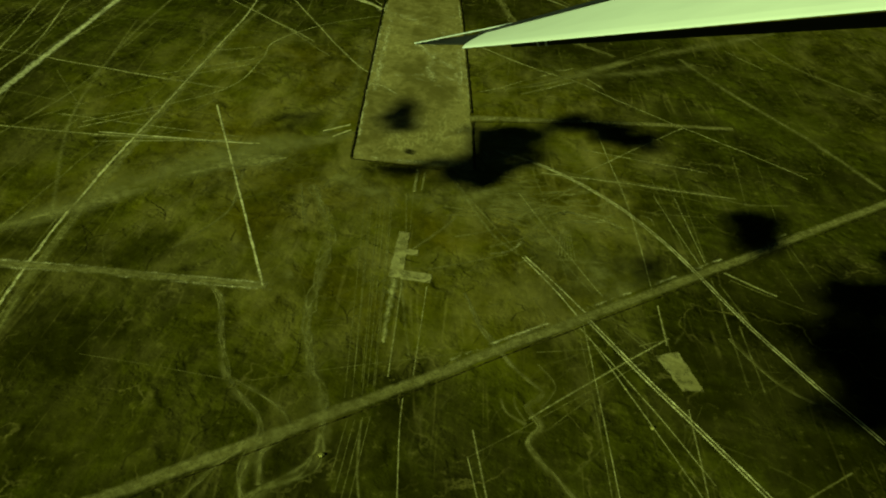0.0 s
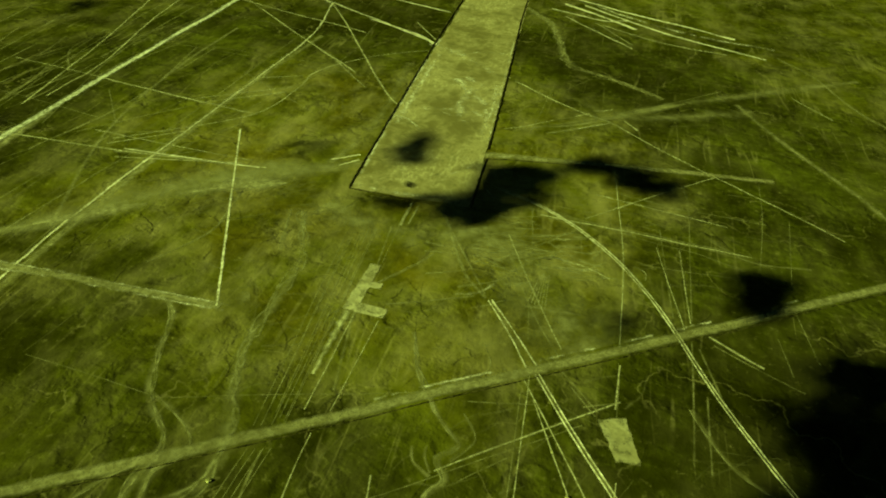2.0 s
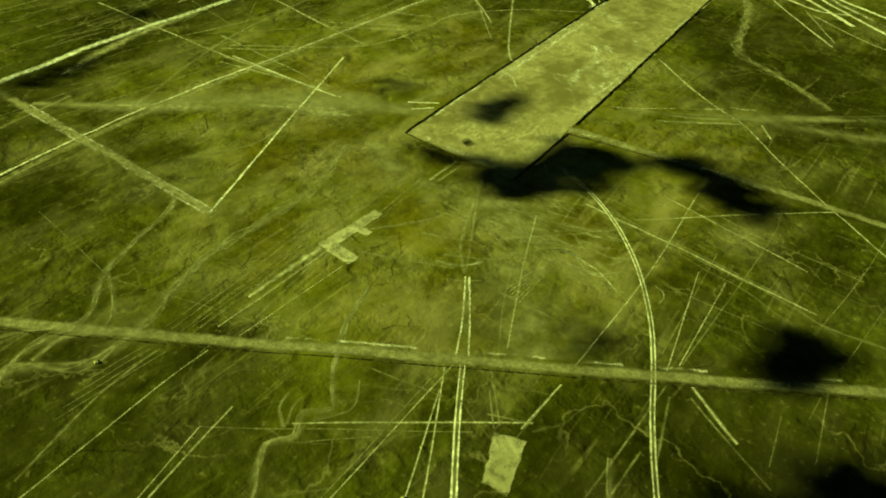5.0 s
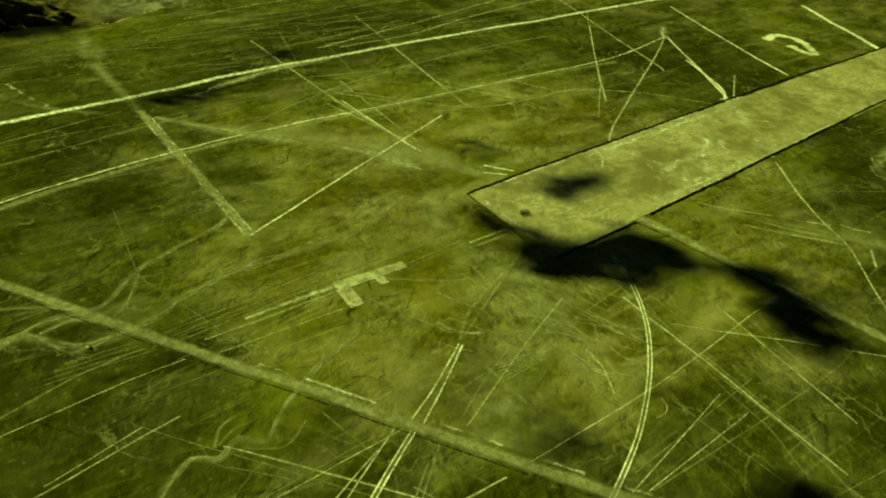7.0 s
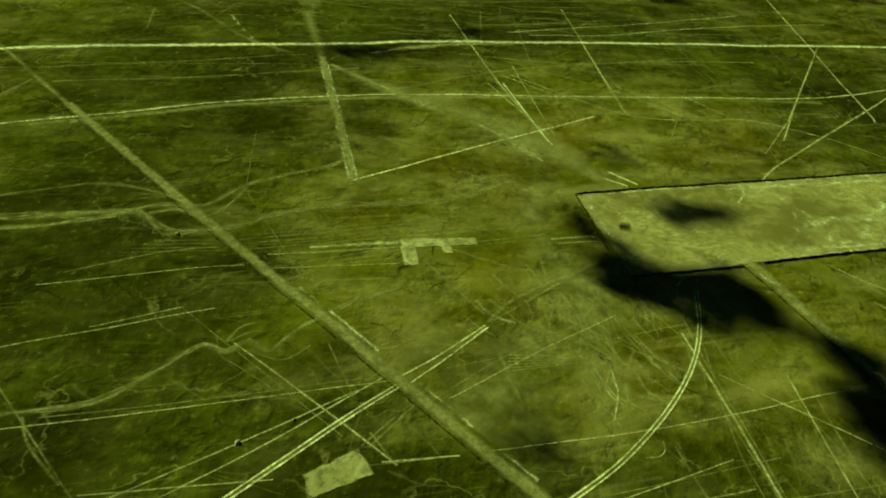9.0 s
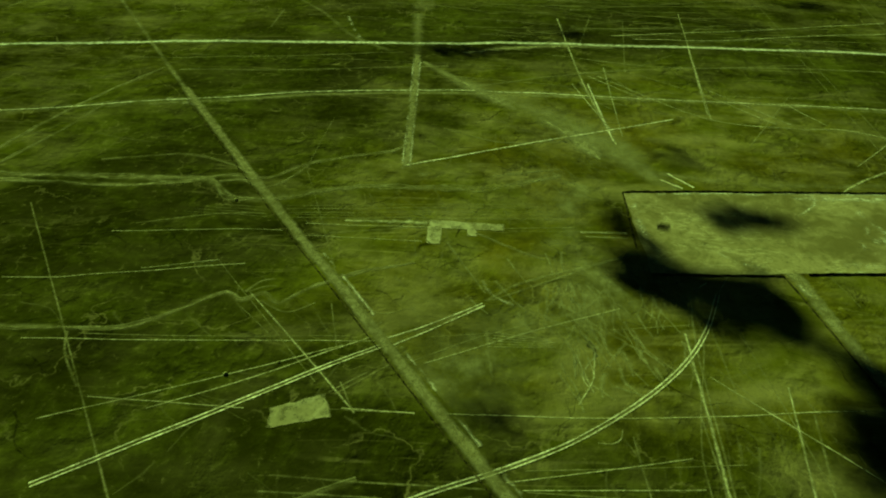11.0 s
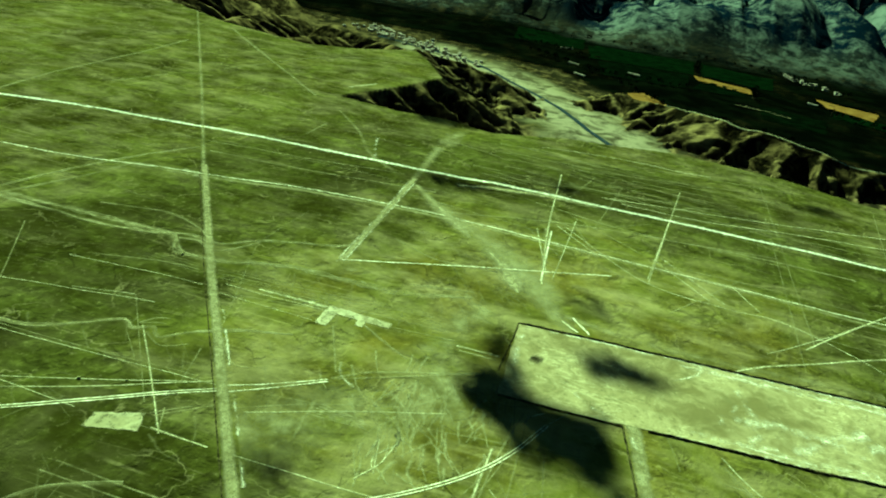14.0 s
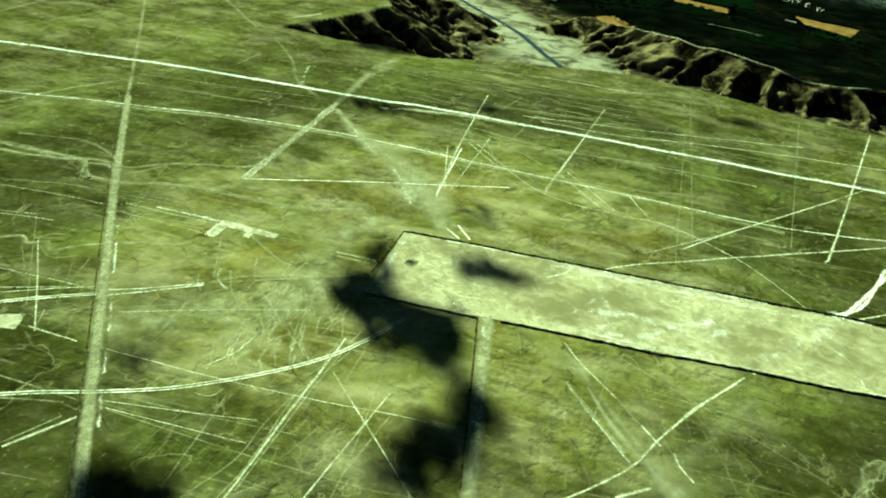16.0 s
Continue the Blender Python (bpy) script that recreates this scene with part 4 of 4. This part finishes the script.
for count, cx, cy, sx, sy, heading, turn, length, width, mat, seed in STREAKS:
    strips = streak_field(count, cx, cy, sx, sy, heading, turn, length, width, seed)
    tagged(new("sand_streaks", join_strips("sand_streaks", strips, 0.085 + 0.001 * seed, mat)), "many short wind-combed streaks of pale sand", "sand", kind="stuff")

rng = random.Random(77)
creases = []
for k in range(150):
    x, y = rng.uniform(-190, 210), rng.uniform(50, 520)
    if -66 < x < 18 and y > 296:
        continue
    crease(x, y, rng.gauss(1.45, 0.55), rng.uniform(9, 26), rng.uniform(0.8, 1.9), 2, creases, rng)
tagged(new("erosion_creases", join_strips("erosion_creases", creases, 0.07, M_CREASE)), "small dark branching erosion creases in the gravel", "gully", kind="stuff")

# ---- valley beyond the rim ----
road = empty("valley_road", "straight dark asphalt road down the sandy wash", "road", kind="structure")
part("roadway", strip_mesh("roadway", [(-560, 372), (-652, 314), (-746, 264), (-931, 152), (-1024, 70), (-1063, -17), (-1100, -140)], 7.5, 0.7, M_ASPHALT, 0, 4, 81, 4.0), road)


def field_material(name, c0, c1):
    m = Nodes(name)
    rows = m.noise(1.0, 4, 0.6, 0.0, "FBM", m.stretch(0.4, 0.02, 0.1, 0.2))
    m.colour(m.mix(m.span(m.math("ADD", m.math("MULTIPLY", rows, 0.5), m.math("MULTIPLY", m.noise(0.05, 5), 0.5)), 0.4, 0.62), c0, c1))
    m.bump(rows, 0.6, 0.6)
    return m.mat


M_CROP = field_material("dark_crop", (0.0006, 0.001, 0.0003), (0.0018, 0.0034, 0.001))
M_CROP2 = field_material("green_crop", (0.001, 0.0021, 0.0005), (0.0026, 0.0055, 0.0013))
M_STUBBLE = field_material("dry_stubble", (0.085, 0.045, 0.010), (0.15, 0.088, 0.022))
M_LEAF = field_material("far_foliage", (0.001, 0.002, 0.0005), (0.004, 0.007, 0.0015))
for corners, mat, label in [
        (((-1001, 340), (-950, 407), (-985, 420), (-1050, 380)), M_STUBBLE, "dry orange stubble field at the foot of the ridge"),
        (((-1335, 480), (-1298, 595), (-1240, 588), (-1290, 485)), M_STUBBLE, "narrow dry orange stubble field"),
        (((-1325, 722), (-1276, 830), (-1195, 800), (-1253, 730)), M_STUBBLE, "dry orange stubble field in the green valley"),
        (((-1504, 242), (-1526, 489), (-1345, 480), (-1311, 261)), M_CROP2, "dark green crop field"),
        (((-1300, 500), (-1262, 585), (-1190, 570), (-1180, 470)), M_CROP, "dark green crop field"),
        (((-1520, 500), (-1480, 660), (-1330, 640), (-1350, 495)), M_CROP2, "dark green crop field"),
        (((-1300, 280), (-1330, 470), (-1170, 460), (-1150, 300)), M_CROP, "dark green crop field"),
        (((-1230, 740), (-1185, 830), (-1120, 805), (-1160, 720)), M_CROP2, "dull green crop field"),
        (((-1150, 590), (-1110, 700), (-1000, 680), (-1020, 580)), M_CROP, "dark green crop field"),
        (((-1580, 60), (-1560, 230), (-1400, 240), (-1400, 80)), M_CROP2, "dark green crop field")]:
    ob = new("field", patch_mesh("field", corners, 0.6, mat, 12, 1.5, 3))
    tagged(ob, label, "field", "valley fields")
line([(-790, 392), (-784, 409), (-707, 479), (-673, 538), (-654, 581), (-636, 650), (-655, 760), (-640, 950)], 2.2, M_LINE, "pale footpath along a bare ridge crest", "footpath", 0.9, 0.2)
line([(-1115, 545), (-1109, 559), (-1076, 635)], 1.8, M_LINE, "narrow pale canal between dark fields", "canal", 0.9, 0.1)


def tree_mesh(seed):
    """A tapered trunk with limbs and a crown of many small leaf clumps."""
    rng = random.Random(seed)
    co, faces, mats = [], [], []

    def limb(a, b, r0, r1):
        d = (b - a).normalized()
        u = d.orthogonal().normalized()
        v = d.cross(u)
        base = len(co)
        for c, r in ((a, r0), (b, r1)):
            for k in range(5):
                g = k * 2 * math.pi / 5
                co.append(tuple(c + u * r * math.cos(g) + v * r * math.sin(g)))
        for k in range(5):
            faces.append((base + k, base + (k + 1) % 5, base + 5 + (k + 1) % 5, base + 5 + k))
            mats.append(0)
    top = Vector((rng.uniform(-0.4, 0.4), rng.uniform(-0.4, 0.4), 4.0))
    limb(Vector((0, 0, -1.2)), top, 0.35, 0.16)
    tips = []
    for k in range(6):
        g = k * 1.05 + rng.uniform(-0.3, 0.3)
        tip = top + Vector((math.cos(g) * rng.uniform(1.2, 2.8), math.sin(g) * rng.uniform(1.2, 2.8), rng.uniform(0.2, 3.2)))
        limb(top * rng.uniform(0.6, 1.0), tip, 0.12, 0.04)
        tips.append(tip)
    for k in range(70):
        c = rng.choice(tips) + Vector((rng.gauss(0, 0.8), rng.gauss(0, 0.8), rng.gauss(0, 0.7)))
        u = Vector((rng.gauss(0, 1), rng.gauss(0, 1), rng.gauss(0, 1))).normalized() * rng.uniform(0.35, 0.8)
        v = u.orthogonal().normalized() * rng.uniform(0.3, 0.7)
        w = u.cross(v).normalized() * rng.uniform(0.2, 0.5)
        base = len(co)
        co.extend(tuple(c + q) for q in (u, v, -u, -v, w, -w))
        for i in range(4):
            faces.append((base + i, base + (i + 1) % 4, base + 4))
            faces.append((base + (i + 1) % 4, base + i, base + 5))
            mats.extend((1, 1))
    return co, faces, mats


M_BARK = plain_material("bark", (0.03, 0.022, 0.014), (0.07, 0.05, 0.03), 2.0)
rng = random.Random(5)
TREE_KINDS = []
for k in range(4):
    co, faces, mats = tree_mesh(k)
    pair = []
    for which, nm, mat in ((0, "trunk", M_BARK), (1, "crown", M_LEAF)):
        me = bpy.data.meshes.new(nm)
        sel = [f for f, m in zip(faces, mats) if m == which]
        used = sorted({v for f in sel for v in f})
        back = {v: i for i, v in enumerate(used)}
        me.from_pydata([co[v] for v in used], [], [tuple(back[v] for v in f) for f in sel])
        me.materials.append(mat)
        pair.append(me)
    TREE_KINDS.append(pair)


def tree(x, y, size, kind):
    z = float(terrain([x], [y])[0][0])
    ob = empty("tree", "dark green valley tree beside the fields", "tree", "valley trees")
    ob.matrix_basis = pose(x, y, z, 0, 0, rng.uniform(0, 360)) @ Matrix.Scale(size, 4)
    for nm, me in zip(("trunk", "crown"), TREE_KINDS[kind]):
        part(nm, me, ob)


HEDGES = [((-1335, 486), (-1520, 500)), ((-1300, 600), (-1190, 585)), ((-1150, 300), (-1175, 460)), ((-1540, 100), (-1600, 460)), ((-1600, 470), (-1560, 760)),
          ((-1110, 330), (-945, 425)), ((-940, 440), (-860, 600)), ((-1390, 90), (-1310, 262)), ((-1180, 720), (-1115, 805)), ((-1500, 690), (-1420, 800)), ((-1250, 150), (-1150, 290))]
for a, b in HEDGES:
    for k in range(13):
        u = (k + rng.uniform(-0.4, 0.4)) / 12
        tree(a[0] + (b[0] - a[0]) * u + rng.uniform(-4, 4), a[1] + (b[1] - a[1]) * u + rng.uniform(-4, 4), rng.uniform(0.8, 1.7), rng.randrange(4))

M_WALL = plain_material("whitewashed_wall", (0.20, 0.165, 0.105), (0.42, 0.36, 0.25), 0.3)
M_ROOF = plain_material("flat_roof", (0.12, 0.10, 0.07), (0.40, 0.34, 0.24), 0.3)
M_HOLE = plain_material("dark_opening", (0.02, 0.02, 0.02), (0.05, 0.05, 0.05), 1.0, 0.4, 0)


def box(name, x0, y0, z0, x1, y1, z1, material):
    bm = bmesh.new()
    bmesh.ops.create_cube(bm, size=1)
    for v in bm.verts:
        v.co = ((x0 + x1) / 2 + v.co.x * (x1 - x0), (y0 + y1) / 2 + v.co.y * (y1 - y0), (z0 + z1) / 2 + v.co.z * (z1 - z0))
    me = bpy.data.meshes.new(name)
    bm.to_mesh(me)
    bm.free()
    me.materials.append(material)
    return me


HOUSE_KINDS = []
for w, d, h in ((5, 7, 2.9), (6, 5.5, 3.0), (8, 5, 5.2), (4.6, 4.6, 2.7)):
    HOUSE_KINDS.append([("wall", box("wall", -w / 2, -d / 2, -2, w / 2, d / 2, h, M_WALL)), ("roof", box("roof", -w / 2 - 0.3, -d / 2 - 0.3, h, w / 2 + 0.3, d / 2 + 0.3, h + 0.35, M_ROOF)),
                        ("door", box("door", w / 2 - 0.1, -0.5, 0, w / 2 + 0.06, 0.5, 2.0, M_HOLE)), ("window", box("window", w / 2 - 0.1, 1.6, 1.0, w / 2 + 0.05, 2.8, 2.1, M_HOLE)),
                        ("window", box("window", w / 2 - 0.1, -2.8, 1.0, w / 2 + 0.05, -1.6, 2.1, M_HOLE))])


def house(x, y, turn, kind):
    z = float(terrain([x], [y])[0][0])
    ob = empty("house", "small flat-roofed pale house in the valley town", "house", "valley town houses")
    ob.matrix_basis = pose(x, y, z + 0.3, 0, 0, turn)
    for nm, me in HOUSE_KINDS[kind]:
        part(nm, me, ob)


for k in range(120):
    u = rng.random()
    house(-1180 + 170 * u + rng.gauss(0, 16), -190 + 260 * u + rng.gauss(0, 22), rng.choice((20, 25, 110, 30)), rng.randrange(4))
for k in range(26):
    u = rng.random()
    house(-1560 + 130 * u + rng.uniform(-20, 20), 690 + 110 * u + rng.uniform(-18, 18), rng.choice((0, 10, 95)), rng.randrange(4))

for x0, y0, x1, y1 in ((-1225, 339, -1204, 379), (-1211, 221, -1197, 256), (-1116, 243, -1093, 277), (-1365, 184, -1390, 225), (-1600, 222, -1630, 243), (-1270, 690, -1255, 720)):
    n = math.hypot(x1 - x0, y1 - y0)
    shed = empty("greenhouse", "long low white greenhouse between dark fields", "greenhouse", "valley greenhouses")
    shed.matrix_basis = pose((x0 + x1) / 2, (y0 + y1) / 2, float(terrain([(x0 + x1) / 2], [(y0 + y1) / 2])[0][0]) + 0.4, 0, 0, math.degrees(math.atan2(y1 - y0, x1 - x0)))
    bm = bmesh.new()
    n *= 0.6
    arch = [bm.verts.new((-n / 2, 2.6 * math.cos(g), 2.8 * math.sin(g) - 0.6)) for g in [k * math.pi / 8 for k in range(9)]]
    end = [bm.verts.new((n / 2, v.co.y, v.co.z)) for v in arch]
    for k in range(8):
        bm.faces.new((arch[k], arch[k + 1], end[k + 1], end[k]))
    bm.faces.new(arch)
    bm.faces.new(end[::-1])
    bmesh.ops.recalc_face_normals(bm, faces=bm.faces)
    me = bpy.data.meshes.new("cover")
    bm.to_mesh(me)
    bm.free()
    me.materials.append(M_WALL)
    part("cover", me, shed)
    part("door", box("door", n / 2 - 0.05, -0.6, -0.5, n / 2 + 0.06, 0.6, 1.6, M_HOLE), shed)

for x, y, size in ((-29.6, 136.6, 0.9), (78.4, 162.0, 0.8), (71.7, 178.7, 0.5)):
    bm = bmesh.new()
    bmesh.ops.create_icosphere(bm, subdivisions=3, radius=size)
    for v in bm.verts:
        v.co *= 1 + 0.35 * noise.noise(v.co * 1.6 + Vector((x, y, 0)))
        v.co.z *= 0.7
    me = bpy.data.meshes.new("boulder")
    bm.to_mesh(me)
    bm.free()
    me.materials.append(M_BANK)
    ob = new("boulder", me)
    ob.location = (x, y, float(terrain([x], [y])[0][0]) + 0.35 * size)
    tagged(ob, "pale lone boulder on the gravel plain", "boulder", "lone boulders")

# ---- drifting cloud puffs, high above the view, that shade the plain ----
M_CLOUD = plain_material("cloud_vapour", (0.85, 0.85, 0.85), (0.9, 0.9, 0.9), 0.05, 1.0, 0)
CLOUD_H = 420.0


def cloud(spots, density=1.0):
    """One cloud of many small puffs, whose shade falls on the given spots: x, y, half-length, half-width, turn."""
    co, faces = [], []
    ico = bmesh.new()
    bmesh.ops.create_icosphere(ico, subdivisions=1, radius=1)
    shape = [v.co.copy() for v in ico.verts]
    tris = [tuple(v.index for v in f.verts) for f in ico.faces]
    ico.free()
    back = SUN_DIR * (CLOUD_H / SUN_DIR.z)
    for x, y, a, b, turn in spots:
        c, s = math.cos(radians(turn)), math.sin(radians(turn))
        for k in range(int(a * b * 2.6 * density)):
            px, py = rng.gauss(0, 0.78), rng.gauss(0, 0.78)
            gx, gy = x + c * px * a - s * py * b, y + s * px * a + c * py * b
            ragged = noise.noise(Vector((gx / 15, gy / 15, 0.4))) + 0.6 * noise.noise(Vector((gx / 6, gy / 6, 3.4)))
            if 0.30 + 0.62 * ragged < 0.42 * (px * px + py * py) ** 0.75 - 0.25:
                continue
            at = Vector((gx, gy, 0)) + back + SUN_DIR * rng.uniform(-6, 6)
            size = rng.uniform(0.6, 2.2)
            base = len(co)
            co.extend(tuple(at + v * size * rng.uniform(0.8, 1.2)) for v in shape)
            faces.extend(tuple(base + i for i in t) for t in tris)
    me = bpy.data.meshes.new("cloud")
    me.from_pydata(co, [], faces)
    me.materials.append(M_CLOUD)
    return tagged(new("cloud", me), "small ragged white cloud drifting above the plain", "cloud", "fair-weather clouds", "stuff")


cloud([(14, 318, 16, 12, 15), (22, 330, 15, 13, 60), (27, 345, 16, 15, 70), (31, 358, 17, 15, 20)], 2.0)
cloud([(-22, 312, 18, 5, 0), (-6, 326, 9, 7, 30)], 0.7)
cloud([(-27, 378, 17, 6, 98), (-33, 366, 11, 6, 90)], 0.6)
cloud([(-84, 350, 20, 10, 30)], 0.16)
cloud([(70, 386, 13, 9, 10), (98, 378, 18, 13, 0)], 1.3)
cloud([(150, 284, 13, 10, 30), (152, 298, 11, 9, 0)], 1.3)
cloud([(188, 248, 24, 16, 30), (180, 212, 30, 24, 0), (184, 172, 32, 24, 0), (225, 262, 26, 20, 30)], 1.2)
cloud([(88, 250, 10, 8, 0)], 0.25)
cloud([(-266, 322, 12, 8, 90)], 0.5)
cloud([(-228, 238, 22, 9, 90)], 0.45)
cloud([(-352, 518, 24, 10, 90)], 0.3)
cloud([(-385, 185, 30, 12, 90)], 0.6)


# ---- the aircraft's wing beside the first viewpoint ----
M_PAINT = plain_material("white_aircraft_paint", (0.80, 0.82, 0.86), (0.86, 0.88, 0.92), 0.8, 0.35, 0)
# black of the flap and tip, also of the painted-in underside shade
M_EDGE = plain_material("black_edge_and_shade", (0.006, 0.006, 0.006), (0.015, 0.015, 0.015), 2.0, 0.6, 0)


def slab(name, quad, thick, material, rows=8):
    """A thin aerofoil panel: front edge a-b, rear edge d-c, thickest near its front, rounded along both edges."""
    a, b, c, d = [Vector(p) for p in quad]
    up = (b - a).cross(d - a).normalized()
    section = [(0.0, 0.0), (0.02, 0.35), (0.08, 0.75), (0.3, 1.0), (0.65, 0.7), (0.97, 0.2), (1.0, 0.0), (0.97, -0.2), (0.65, -0.5), (0.3, -0.7), (0.08, -0.55), (0.02, -0.3)]
    bm = bmesh.new()
    rings = []
    for i in range(rows + 1):
        u = i / rows
        f, r = a.lerp(b, u), d.lerp(c, u)
        rings.append([bm.verts.new(f.lerp(r, v) + up * h * thick * 0.5) for v, h in section])
    n = len(section)
    for p, q in zip(rings, rings[1:]):
        for k in range(n):
            bm.faces.new((p[k], p[(k + 1) % n], q[(k + 1) % n], q[k]))
    bm.faces.new(rings[0][::-1])
    bm.faces.new(rings[-1])
    bmesh.ops.recalc_face_normals(bm, faces=bm.faces)
    me = bpy.data.meshes.new(name)
    bm.to_mesh(me)
    bm.free()
    me.materials.append(material)
    return me


wing = empty("aircraft_wing", "bright white light aircraft wing with dark flap edge", "aircraft wing")
wing.matrix_basis = look((0.021, -0.008, 188.03), (0.03, 1.59, 186.828), 6.4)


part("skin_panel", slab("skin_panel", ((0.199, 2.078, -7.40), (2.369, 1.106, -3.20), (3.036, 1.965, -4.10), (0.506, 2.484, -8.20)), 0.05, M_PAINT), wing)
part("flap", slab("flap", ((0.400, 2.488, -8.30), (3.110, 2.023, -4.20), (3.258, 2.168, -4.40), (0.457, 2.589, -8.50)), 0.02, M_EDGE), wing, "dark flap along the trailing edge")
# black strip put in for the shade under the wing's lower edge
part("underside_shade", slab("underside_shade", ((0.708, 2.090, -7.40), (2.517, 1.078, -3.40), (2.517, 1.165, -3.40), (0.708, 2.119, -7.40)), 0.01, M_EDGE), wing, "black strip standing in for the shaded underside")
part("wing_tip", slab("wing_tip", ((-0.345, 2.555, -8.90), (0.418, 2.284, -8.00), (0.518, 2.545, -8.40), (-0.278, 2.606, -9.00)), 0.03, M_EDGE, 4), wing, "dark pointed wing tip")
part("tip_edge", slab("tip_edge", ((-0.355, 2.527, -8.80), (0.915, 2.607, -8.20), (0.926, 2.652, -8.30), (-0.338, 2.570, -8.90)), 0.015, M_PAINT, 4), wing, "white edge of the tip")
for x in (0.867, 0.945):
    part("drain_pin", slab("drain_pin", ((x - 0.010, 1.926, -6.6), (x + 0.010, 1.926, -6.6), (x + 0.021, 1.874, -6.6), (x + 0.005, 1.874, -6.6)), 0.01, M_PAINT, 2), wing, "small white drain pin")
